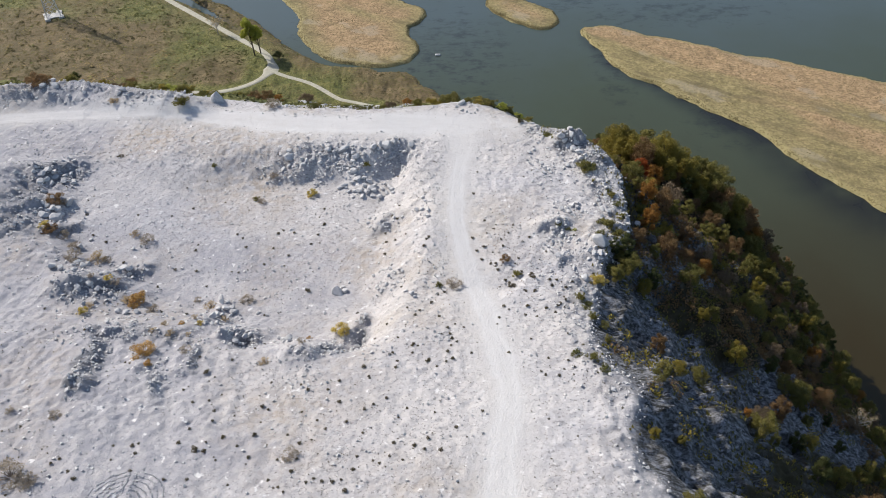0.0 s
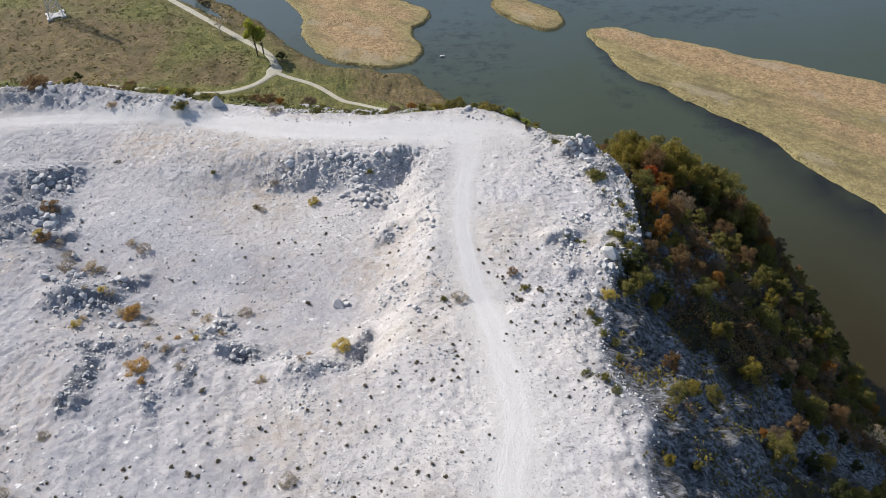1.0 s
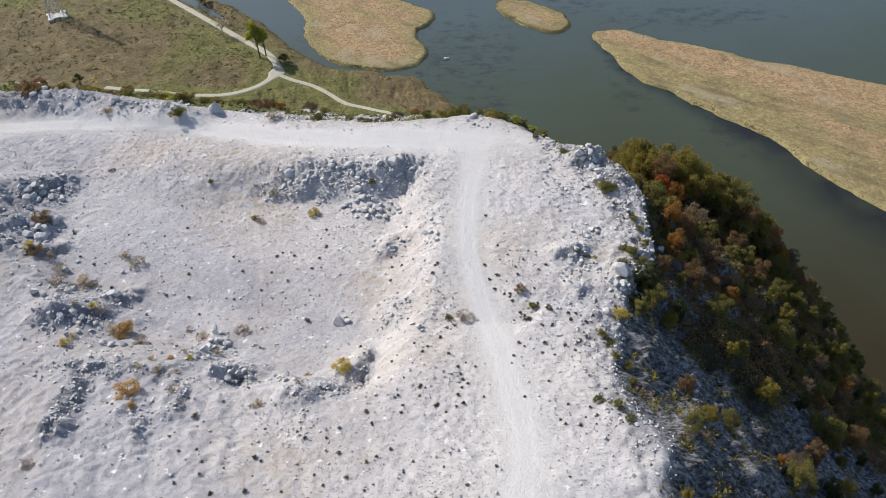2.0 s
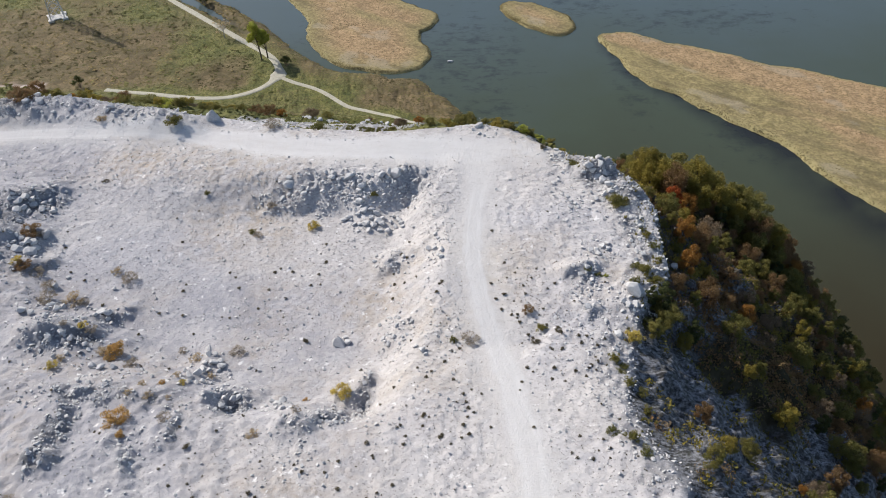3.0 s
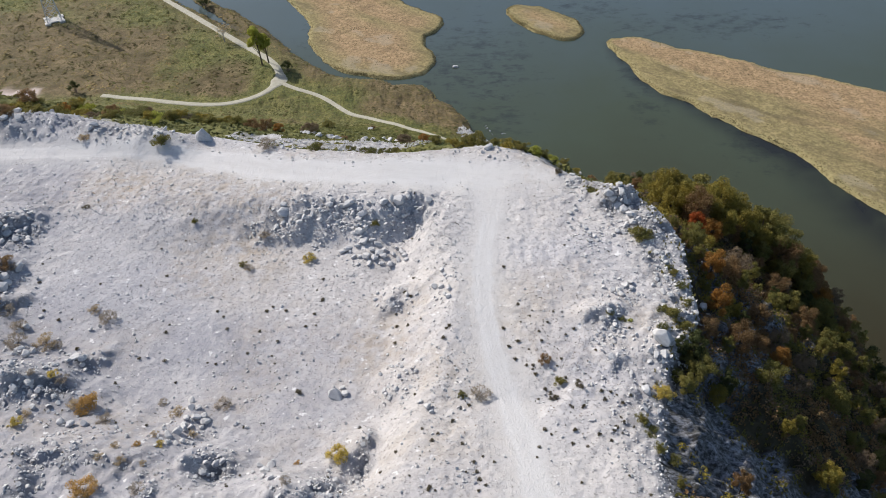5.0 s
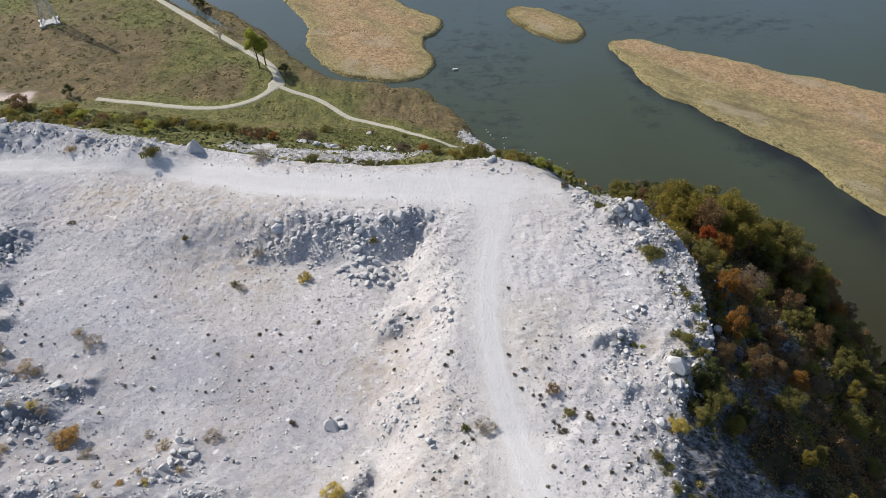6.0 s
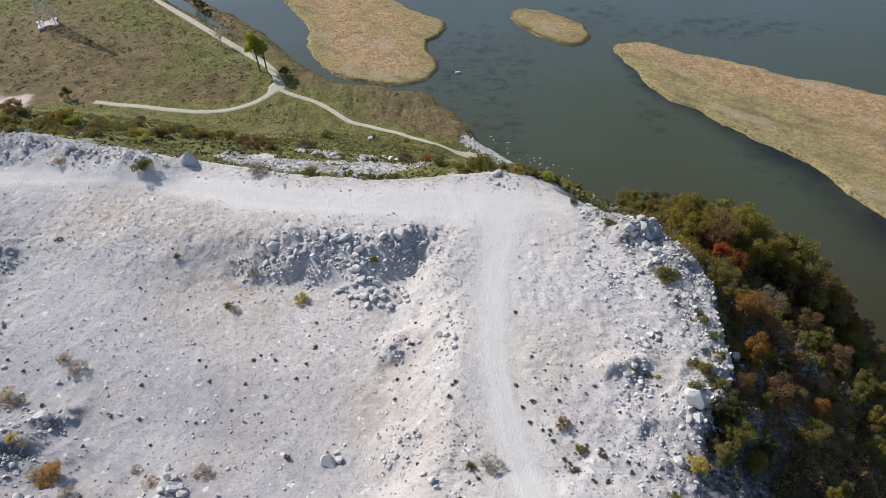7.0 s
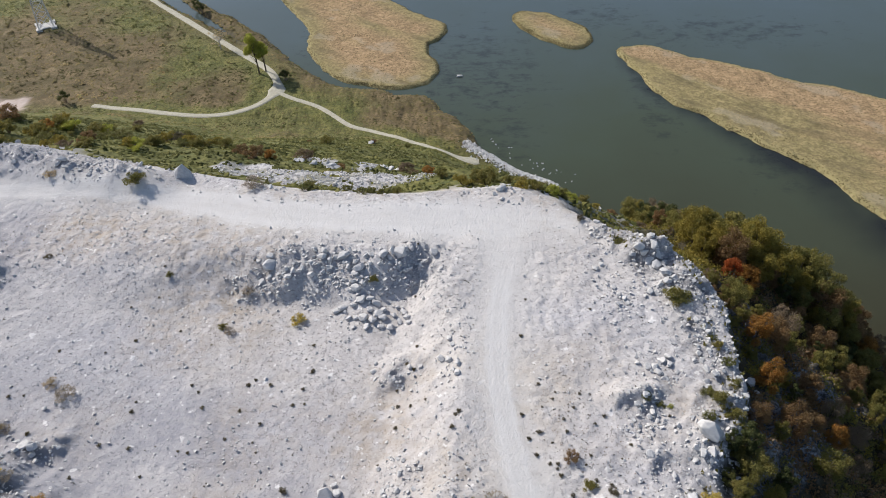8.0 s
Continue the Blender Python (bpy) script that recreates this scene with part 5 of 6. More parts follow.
hill += [(22.3, 64.0, 0.76, "olive"), (21.9, 65.7, 0.85, "cedar"), (20.1, 61.2, 0.55, "olive"), (25.6, 64.5, 0.79, "cedar"), (20.6, 65.4, 0.6, "cedar"), (18.2, 37.3, 0.36, "yellow"), (21.6, 38.6, 0.3, "olive"),
         (44.1, 50.6, 0.61, "yellow"), (37.3, 47.3, 0.36, "olive"), (50.0, 50.4, 0.5, "yellow"), (64.2, 57.6, 0.5, "olive"), (34.1, 49.4, 0.3, "orange"), (32.2, 62.2, 0.55, "yellow"), (34.1, 63.6, 0.45, "olive")]
hill += [(34.5, 114.5, 1.0, "yellow"), (40.0, 116.0, 1.0, "olive"), (31.5, 109.0, 0.9, "yellow"), (43.0, 117.0, 1.0, "yellow"), (48.5, 111.0, 1.0, "yellow"), (35.5, 106.5, 0.9, "olive"), (31.0, 104.5, 0.8, "yellow"),
         (37.0, 104.5, 0.9, "yellow"), (42.5, 105.0, 0.9, "yellow"), (45.5, 102.0, 0.9, "olive"), (33.5, 99.0, 0.8, "red"), (49.0, 100.0, 0.9, "olive"), (27.4, 85.8, 0.7, "olive")]
n = 4200
tx, ty = rng.uniform(17, 100, n), rng.uniform(22, 150, n)
tz, rim_t, shore_t, *_ = land(tx, ty)
d = -rim_t
thick = 0.03 + 0.40 * step(62, 74, ty + 3 * fbm(tx, ty, 9, 2, 431)) + 0.60 * step(18, 26, d) + 0.10 * step(4, 1.5, d)
fill, near = [], [(h[0], h[1]) for h in hill]
kinds = ["cedar", "olive", "rust", "grey", "yellow", "orange"]
for x, y, a, b, dd, sh in zip(tx, ty, thick, rng.uniform(size=n), d, shore_t):
    if b < a and dd > 1.5 and sh > 1.0 and not (y > 92 and x < 31) and len(fill) < 620 and min(math.hypot(x - u, y - v) for u, v in near) > 1.6:
        kind = kinds[int(rng.choice(6, p=[0.17, 0.36, 0.24, 0.14, 0.06, 0.03]))]
        fill.append((x, y, (0.45 + 0.35 * (rng.uniform() ** 1.5)) * (0.75 if dd < 6 else 1.1), kind))
        near.append((x, y))
fill.sort(key=lambda t: t[0] + 0.3 * abs(t[1] - 70))
planted(TREES, [(x, y, (1.12 if y > 102 else 0.76) * s, k) for x, y, s, k in hill + fill[:285]], rng, 0.3, "hillside trees")

# low brush between the hillside trees
n = 8500
bx, by = rng.uniform(17, 76, n), rng.uniform(36, 136, n)
bz, rim_b, shore_b, _, east_b, *_ = land(bx, by)
keep = (rim_b < -1.5) & (shore_b > 1.5) & (east_b > 0.3) & (rng.uniform(size=n) < 0.9 * step(56, 68, by + 5 * fbm(bx, by, 8, 2, 433)) + 0.5 * step(0.1, 0.4, fbm(bx * 0.4, by, 5, 3, 437))) & ((by < 92) | (bx > 27))
bx, by, bz = bx[keep], by[keep], bz[keep]
hue = fbm(bx, by, 7, 3, 435) + rng.normal(0, 0.12, len(bx)) + 0.25 * step(98, 106, by)
for kind, low, high in (("rust", -9, -0.10), ("grey", -0.10, 0.02), ("olive", 0.02, 0.22), ("yellow", 0.22, 9)):
    k = (hue > low) & (hue <= high)
    c = np.column_stack([bx, by, bz + 0.35])[k]
    p, f = leaves(rng, c, rng.uniform(0.45, 0.95, len(c)), 34 * len(c), 0.15)
    tagged(part("hillside_brush", (p, f), LEAF[kind]), f"{WORDS[kind]} brush between the hillside trees", "brush", kind="stuff")

# the woods further down the hillside, in one mesh a colour
for kind, share in (("olive", 0), ("cedar", 1), ("rust", 2)):
    meshes = []
    for i, (x, y, s, _) in enumerate((x, y, 0.7 * s, k) for x, y, s, k in fill[285:]):
        if (i % 5 < 3, i % 5 == 3, i % 5 == 4)[share]:
            r = np.random.default_rng(900 + i)
            z = float(height(x, y)[0])
            c = r.normal(size=(9, 3)) * (0.9, 0.9, 0.8) + (0, 0, 3.2)
            p, f = leaves(r, c, r.uniform(0.6, 1.0, 9), 700, 0.22)
            meshes += [(p * s + (x, y, z), f), tube(np.array([(0, 0, -0.5), (0.1, 0, 1.6), (0, 0.1, 3.2)]) * s + (x, y, z), [0.13 * s, 0.1 * s, 0.05 * s])]
    tagged(part("far_woods", joined(meshes), LEAF[kind]), f"{WORDS[kind]} woods low on the steep hillside", "woods", kind="stuff")

# shrubs of the quarry top: x, y, width, colour
SHRUBS = {k: [shrub_form(k, 140 + 5 * i + j, f"{WORDS[k]} shrub growing among quarry stones", count=240 if k in ("ash", "straw") else 460)
              for j in range(2)] for i, k in enumerate(("gold", "amber", "straw", "olive", "rust", "ash", "moss", "tuft", "lime"))}
low = [
    (-18.1, 83.3, 1.7, "gold"), (-11.5, 55.2, 2.2, "gold"), (-26.0, 82.5, 1.1, "olive"), (-25.2, 81.8, 1.3, "ash"), (-32.9, 88.8, 1.0, "olive"), (-40.6, 74.8, 1.4, "straw"), (-38.7, 73.7, 2.0, "ash"), (-47.5, 92.0, 1.0, "tuft"),
    (-52.6, 80.5, 2.6, "rust"), (-51.6, 80.4, 1.4, "ash"), (-51.7, 74.8, 1.5, "gold"), (-50.9, 74.2, 2.2, "rust"), (-49.3, 73.8, 2.1, "ash"), (-47.2, 71.7, 1.9, "ash"), (-46.3, 69.3, 2.2, "ash"), (-43.8, 69.7, 2.4, "straw"),
    (-42.6, 69.6, 1.4, "ash"),
]
low += [
    (-40.2, 64.1, 1.2, "gold"), (-39.3, 63.7, 1.4, "ash"), (-41.6, 63.5, 1.0, "ash"), (-36.0, 61.3, 2.9, "amber"), (-37.2, 61.1, 1.5, "straw"), (-33.6, 59.2, 1.7, "ash"), (-40.9, 58.1, 1.4, "gold"), (-40.5, 59.3, 1.1, "straw"),
    (-30.7, 55.1, 0.9, "straw"), (-28.9, 55.3, 0.8, "amber"), (-27.1, 55.7, 0.9, "gold"), (-28.0, 56.9, 0.8, "straw"), (-27.6, 60.9, 1.5, "straw"), (-25.2, 57.8, 1.0, "straw"), (-29.7, 62.6, 1.0, "ash"), (-23.5, 62.1, 1.7, "ash"),
    (-31.4, 53.6, 0.9, "straw"), (-29.5, 53.4, 1.0, "straw"), (-27.6, 53.2, 0.7, "straw"),
]
low += [
    (-31.3, 50.1, 2.5, "amber"), (-30.1, 48.2, 1.1, "amber"), (-26.9, 50.2, 1.5, "ash"), (-18.5, 48.4, 1.2, "straw"), (-23.9, 46.9, 0.7, "tuft"), (-15.3, 55.0, 0.7, "amber"), (-15.0, 50.6, 1.0, "ash"), (-0.6, 60.6, 1.0, "olive"),
    (1.0, 60.6, 1.9, "ash"), (-16.6, 63.5, 0.8, "tuft"), (-10.5, 87.3, 1.3, "olive"), (-24.1, 86.8, 1.5, "ash"), (-40.6, 103.5, 2.9, "olive"), (-52.6, 106.1, 1.7, "straw"), (-26.4, 103.3, 2.8, "ash"), (8.5, 61.9, 1.4, "olive"),
    (7.4, 64.4, 1.4, "rust"), (7.8, 60.2, 0.9, "tuft"), (5.0, 66.9, 0.6, "tuft"),
]
low += [
    (15.8, 91.1, 1.5, "moss"), (19.8, 82.0, 2.8, "olive"), (22.0, 76.9, 1.1, "moss"), (16.4, 69.1, 0.7, "lime"), (20.7, 69.8, 2.2, "olive"), (19.3, 67.7, 1.2, "moss"), (17.5, 60.1, 1.9, "gold"), (21.9, 66.0, 2.2, "olive"),
    (42.2, 219.9, 6.7, "rust"), (11.5, 103.9, 2.2, "olive"), (12.2, 95.0, 1.2, "tuft"), (20.1, 70.7, 1.3, "moss"), (15.6, 69.4, 0.9, "moss"),
]
low += [
    (-37.2, 34.4, 3.2, "ash"), (-35.4, 33.6, 2.0, "ash"), (-13.7, 35.5, 1.6, "ash"), (-22.3, 36.8, 0.8, "tuft"), (-36.7, 41.5, 1.3, "ash"), (13.0, 47.6, 1.2, "moss"), (14.5, 46.7, 1.5, "olive"), (15.2, 45.0, 1.2, "moss"),
    (-41.2, 42.4, 1.0, "ash"),
]
# scrub along the eastern edge
low += [
    (21.7, 68.4, 2.0, "olive"), (22.4, 67.5, 1.9, "olive"), (21.1, 65.3, 2.2, "olive"), (19.8, 63.2, 1.8, "moss"), (18.0, 60.4, 1.7, "gold"), (15.0, 56.8, 1.4, "olive"), (15.7, 55.9, 1.4, "moss"), (15.9, 53.9, 1.3, "olive"),
    (17.0, 53.1, 1.4, "moss"), (17.0, 50.9, 1.3, "olive"), (22.7, 71.6, 1.4, "olive"), (22.5, 73.8, 1.3, "moss"), (20.4, 81.7, 2.1, "moss"), (22.3, 75.9, 1.3, "olive"), (10.3, 61.2, 0.9, "tuft"), (14.4, 69.8, 1.0, "moss"),
]
low += [(-67.3, 112.4, 3.6, "rust"), (-62.0, 113.5, 3.0, "olive")]
planted(SHRUBS, [(x, y, 0.55 * w, k) for x, y, w, k in low], rng, 0.05, "quarry shrubs", 0.75)

# bushes on the northern slope and along the foot
north = [(-37.7, 204.4, 5.0, "olive"), (-34.6, 132.0, 4.1, "rust"), (-32.6, 133.3, 3.0, "orange"), (-51.8, 127.6, 2.7, "lime"), (-57.4, 124.4, 4.2, "olive"), (-98.1, 176.0, 6.6, "olive"), (-99.8, 188.4, 5.7, "olive"),
         (-58.8, 121.7, 2.7, "grey"), (-92.0, 193.0, 5.8, "lime"), (-52.8, 137.6, 3.5, "olive"), (-50.3, 149.5, 4.1, "olive"), (-50.2, 157.2, 3.6, "yellow"), (-51.0, 143.5, 3.2, "moss"), (-39.0, 135.6, 2.4, "moss"),
         (-26.9, 132.8, 3.8, "grey"), (-20.6, 132.0, 2.6, "rust"), (-9.2, 127.4, 3.9, "grey"), (-6.0, 128.6, 2.2, "yellow"), (-5.5, 117.7, 2.7, "orange"), (-3.5, 115.8, 2.7, "olive")]
north += [(1.2, 108.8, 3.2, "olive"), (5.0, 106.4, 2.2, "olive"), (8.1, 105.7, 1.6, "olive"), (10.8, 104.6, 1.4, "olive"), (13.0, 104.4, 1.4, "lime"), (-19.6, 104.4, 2.2, "olive"), (-12.0, 103.3, 1.8, "moss"),
          (-9.2, 103.4, 1.8, "moss"), (-14.8, 102.6, 1.7, "moss"), (-111.4, 188.4, 7.2, "rust"), (-70.9, 121.2, 3.0, "olive"), (-53.8, 129.7, 2.9, "yellow"), (18.5, 96.0, 1.6, "rust"), (21.5, 94, 1.5, "olive")]
north += [(2.1, 107.4, 4.2, "olive"), (-0.8, 107.0, 3.0, "yellow"), (6.5, 103.2, 3.0, "yellow"), (8.5, 103.4, 2.8, "olive"), (10.5, 103.6, 2.4, "lime"), (13.6, 108.5, 2.4, "lime"), (15.7, 110.5, 2.4, "olive"), (18.4, 115.0, 2.4, "yellow"),
          (22.3, 119.0, 2.4, "rust"), (23.2, 115.0, 2.2, "olive"), (26.7, 118.5, 2.4, "grey"), (-19.7, 103.2, 2.4, "moss"), (-12.9, 101.6, 1.8, "moss"), (-10.4, 101.2, 1.6, "moss"), (-8.6, 101.6, 1.6, "olive")]
north += [(-100.6, 184.0, 6.0, "orange"), (-98.8, 176.5, 5.5, "yellow"), (-97.4, 187.6, 6.0, "lime"), (-58.8, 128.0, 3.5, "rust"), (-53.2, 130.4, 3.6, "lime"), (-92.3, 197.2, 5.0, "olive"), (-55.3, 146.5, 4.4, "yellow"),
          (-51.1, 148.6, 4.0, "olive"), (-45.8, 151.2, 3.8, "olive"), (-101.4, 171.3, 5.5, "olive"), (-92.5, 211.0, 4.5, "olive"), (-53.4, 137.3, 3.6, "olive"), (-37.7, 134.8, 3.2, "rust"), (-53.3, 152.5, 3.6, "yellow")]
n = 420
nx, ny = rng.uniform(-125, 22, n), rng.uniform(106, 236, n)
nz, rim_n, *_ = land(nx, ny)
rough = fbm(nx, ny, 22, 3, 441)
kinds = ["moss", "olive", "grey", "rust", "yellow", "tuft", "cedar"]
for x, y, b, r, z in zip(nx, ny, rng.uniform(size=n), rough, nz):
    dense = 0.05 + 0.4 * max(0.0, r) + (0.45 if x < -62 and y < 195 else 0.0)
    if y < 128 and x > -62:
        dense *= 0.35
    if b < dense and z > 4:
        north.append((x, y, rng.uniform(1.2, 3.6) * (1.7 if x < -62 else 1.0), kinds[int(rng.choice(7, p=[0.30, 0.30, 0.05, 0.07, 0.25, 0.01, 0.02]))]))
slope_forms = {k: [tagged(shrub_form(k, 240 + 5 * i + j, "", count=520, tall=1.0), f"{WORDS[k]} bush on the grassy slope below the quarry", "bush") for j in range(2)]
               for i, k in enumerate(("yellow", "orange", "olive", "rust", "grey", "moss", "tuft", "lime", "cedar"))}
for forms in slope_forms.values():
    for f in forms:
        f.name = "bush"
planted(slope_forms, [(x, y, w / 2, k) for x, y, w, k in north], rng, 0.05, "slope bushes", 0.72)

# trees and bushes of the meadow beside the forked path
MEADOW = {k: [tree_form(k, 340 + i, f"{WORDS[k]} tree with a tall bare trunk beside the footpath", clumps=12, count=900, tall=6.0, wide=1.6, low=0.62)] for i, k in enumerate(("lime", "olive"))}
MEADOW["bare"] = [bare_tree_form(97, "slender leafless tree at the edge of the footpath")]
MEADOW["cedar"] = [shrub_form("cedar", 351, "dark green rounded bush beside the footpath", 600, 1.5)]
MEADOW["rust"] = [shrub_form("rust", 352, "rusty brown bush beside the footpath", 500, 1.2)]
planted(MEADOW, [(-76.2, 287.2, 2.3, "lime"), (-74.0, 289.0, 2.0, "lime"), (-96.1, 308.7, 1.5, "bare"), (-88.9, 316.1, 2.4, "cedar"), (-104.0, 334.3, 2.2, "rust"), (-113.3, 346.7, 3.0, "cedar"),
                 (-117.5, 352, 2.4, "cedar"), (-129.7, 366.1, 4.0, "cedar"), (-65.0, 281.5, 2.6, "cedar"), (-143.6, 267.9, 2.6, "cedar"), (-126, 360, 2.6, "rust")], rng, 0.1)

# dark dry tufts on the quarry top
p, f = leaves(np.random.default_rng(5), [(0, 0, 0.22), (0.2, 0.1, 0.2), (-0.15, 0.15, 0.25), (0.05, -0.2, 0.2)], [0.26, 0.22, 0.24, 0.22], 90, 0.11)
tuft = tagged(part("dry_tuft", (p, f), LEAF["tuft"]), "dark dry weed tuft on pale quarry ground", "tuft", "dry tufts")
TUFTS = []
TUFTS += [
    (-3.5, 49.9), (-5.8, 48.7), (-7.6, 45.2), (-10.5, 44.9), (-4.6, 39.8), (-7.0, 41.6), (-5.8, 42.3), (-13.6, 41.0), (-12.0, 39.7), (-9.3, 39.4), (-7.8, 41.0), (-7.7, 38.0), (-11.1, 38.6), (-10.2, 42.0),
    (-5.1, 46.7), (-13.2, 37.1), (-13.1, 35.2), (-13.4, 33.9), (-12.0, 32.6), (-11.4, 33.0), (-10.7, 32.7), (-9.8, 32.6), (-9.1, 32.8), (-8.2, 33.8), (-8.0, 35.3), (-6.6, 34.7), (-6.0, 34.4), (-5.2, 35.1),
    (-4.9, 36.6), (-3.1, 36.2), (-2.2, 35.7), (-1.9, 37.0), (-0.8, 35.6), (0.6, 38.3), (-1.3, 40.3), (1.9, 52.7), (0.6, 50.9), (2.5, 48.5), (8.8, 50.5), (10.1, 47.2), (9.5, 44.8), (10.8, 44.7),
    (12.7, 51.0), (12.4, 45.7), (6.3, 48.4), (5.5, 53.2),
]
TUFTS += [
    (-29.4, 36.0), (-27.5, 36.6), (-24.0, 37.6), (-23.5, 39.3), (-21.6, 40.1), (-21.8, 41.5), (-20.2, 38.2), (-25.6, 44.6), (-24.2, 42.8), (-17.4, 41.9), (-16.8, 41.5), (-14.8, 35.2), (-14.4, 38.1), (-34.4, 35.7),
    (-32.6, 34.8), (-31.7, 33.9), (-29.8, 37.6), (-28.1, 37.6), (-27.6, 37.8), (-27.2, 34.6), (-24.0, 33.5), (-22.1, 33.5), (-21.5, 36.6), (-17.4, 38.3), (-17.4, 35.7), (-15.2, 33.1), (-13.7, 31.7), (-8.7, 31.6),
    (-18.7, 37.1), (-13.4, 43.9), (-11.5, 43.8), (-1.8, 47.5), (-0.1, 47.3),
]
TUFTS += [
    (-7.4, 69.5), (-6.1, 71.5), (-6.6, 76.4), (-5.9, 75.6), (-5.7, 78.6), (-4.7, 71.6), (-16.7, 78.1), (-16.2, 79.9), (-15.9, 76.5), (-16.5, 74.4), (-19.7, 75.0), (-21.3, 75.7), (-21.9, 75.1), (-19.9, 70.6),
    (-20.2, 68.6), (-22.1, 72.1), (-16.1, 72.7), (-31.2, 68.1), (-26.7, 67.8), (-29.3, 65.3), (-35.1, 64.9), (-42.6, 73.5), (-43.9, 73.3), (-46.0, 74.6), (-40.4, 69.2), (-33.9, 68.4), (-34.4, 80.6), (-36.9, 79.0),
    (-36.2, 85.1), (-48.2, 78.9), (-49.1, 82.0), (-41.4, 79.0), (-27.3, 75.1), (-25.7, 72.5), (-26.5, 74.3), (-32.2, 72.1), (-32.1, 73.2), (-17.2, 72.6), (-7.3, 71.9), (-7.5, 73.8),
]
TUFTS += [
    (6.8, 71.1), (8.9, 70.8), (5.5, 69.5), (8.2, 69.4), (10.7, 68.5), (9.8, 67.7), (7.2, 68.2), (5.6, 64.0), (6.4, 62.9), (7.1, 61.2), (6.4, 60.1), (9.1, 62.4), (10.2, 61.9), (6.2, 63.9),
    (4.1, 66.4), (4.6, 64.8), (12.9, 60.3), (12.3, 59.6), (13.8, 59.1), (14.6, 59.7), (12.7, 56.3), (13.1, 55.7), (12.4, 55.9), (9.1, 56.1), (8.7, 54.7), (13.4, 56.8), (14.3, 56.4), (10.3, 58.9),
    (12.1, 60.5), (12.0, 54.9), (9.9, 54.3), (11.1, 55.5), (6.5, 56.3), (5.8, 54.3), (7.0, 55.7), (8.5, 63.8), (3.7, 68.8), (5.4, 72.0), (6.5, 70.4), (7.3, 66.9),
]
TUFTS += [
    (0.4, 51.7), (1.0, 53.3), (0.2, 52.7), (0.5, 49.8), (0.1, 48.8), (0.6, 47.7), (-1.8, 47.7), (-2.0, 47.5), (-3.4, 50.2), (-5.5, 48.9), (-5.0, 47.6), (-8.3, 46.9), (-7.7, 45.5), (-10.1, 58.7),
    (-6.4, 54.4), (-3.3, 55.1), (-2.8, 55.9), (1.1, 50.3), (-0.7, 54.7), (-0.0, 59.4), (-0.8, 59.1), (-1.5, 57.5), (-2.0, 69.0), (-1.7, 69.3), (-2.3, 67.7), (5.1, 82.5), (4.3, 77.8),
]
n = 2600
dx, dy = rng.uniform(-55, 18, n), rng.uniform(31, 92, n)
_, rim_d, _, pit_d, _, _, worn_d = land(dx, dy)
want = 0.02 + 0.12 * step(60, 46, dy) * step(-30, -18, dx) + 0.10 * step(0.1, 0.4, fbm(dx, dy, 10, 3, 451)) + 0.30 * np.exp(-((dx - 10) / 5) ** 2 - ((dy - 60) / 8) ** 2)
keep = (rng.uniform(size=n) < want) & (rim_d > 1) & (worn_d > 2.0)
dx, dy = dx[keep], dy[keep]
dx, dy = np.r_[[p[0] for p in TUFTS], dx][:298], np.r_[[p[1] for p in TUFTS], dy][:298]
dz = height(dx, dy)
first = True
size = np.where(np.arange(len(dx)) < len(TUFTS), rng.uniform(0.32, 0.62, len(dx)), rng.uniform(0.22, 0.45, len(dx)))
for x, y, z, s in zip(dx, dy, dz, size):
    m = Matrix.LocRotScale((x, y, z - 0.02), Euler((0, 0, rng.uniform(0, 6.283))), Vector((s, s, s)))
    if first:
        tuft.matrix_basis, first = m, False
    else:
        copy_at(tuft, m)
n = 15000
dx, dy = rng.uniform(-70, 20, n), rng.uniform(31, 112, n)
_, rim_d, _, _, _, _, worn_d = land(dx, dy)
keep = (rng.uniform(size=n) < 0.10 + 0.55 * step(0.0, 0.35, fbm(dx, dy, 9, 3, 461)) + 0.7 * np.exp(-(((dx - 9) / 3.5) ** 2) - ((dy - 66) / 9) ** 2)) & (rim_d > 0.5) & (worn_d > 1.8)
dx, dy = dx[keep], dy[keep]
scatter_tufts("dry_weeds", "sparse small dry weeds over the quarry ground", dx, dy, rng.uniform(0.05, 0.18, len(dx)), rng.uniform(0.05, 0.12, len(dx)), LEAF["tuft"], rng, blades=6)

# fine dry stubble in patches beside the tracks
n = 26000
dx, dy = rng.uniform(-60, 14, n), rng.uniform(50, 101, n)
_, rim_d, _, _, _, _, worn_d = land(dx, dy)
spot = np.exp(-(((dx + 45) / 11) ** 2) - ((dy - 96) / 2.6) ** 2) + np.exp(-(((dx - 8.5) / 3) ** 2) - ((dy - 66) / 8) ** 2) + 0.7 * np.exp(-(((dx - 0.3) / 1.2) ** 2) - ((dy - 66) / 9) ** 2)
spot = spot + 0.8 * np.exp(-(((dx + 33) / 6) ** 2) - ((dy - 58.5) / 2.5) ** 2)
keep = (rng.uniform(size=n) < spot * (0.6 + 0.8 * fbm(dx, dy, 4, 3, 481))) & (rim_d > 1) & (worn_d > 1.7)
dx, dy = dx[keep], dy[keep]
scatter_tufts("dry_stubble", "reddish-brown dry weed stubble beside the quarry track", dx, dy, rng.uniform(0.05, 0.17, len(dx)), rng.uniform(0.04, 0.09, len(dx)), LEAF["stubble"], rng, blades=6)

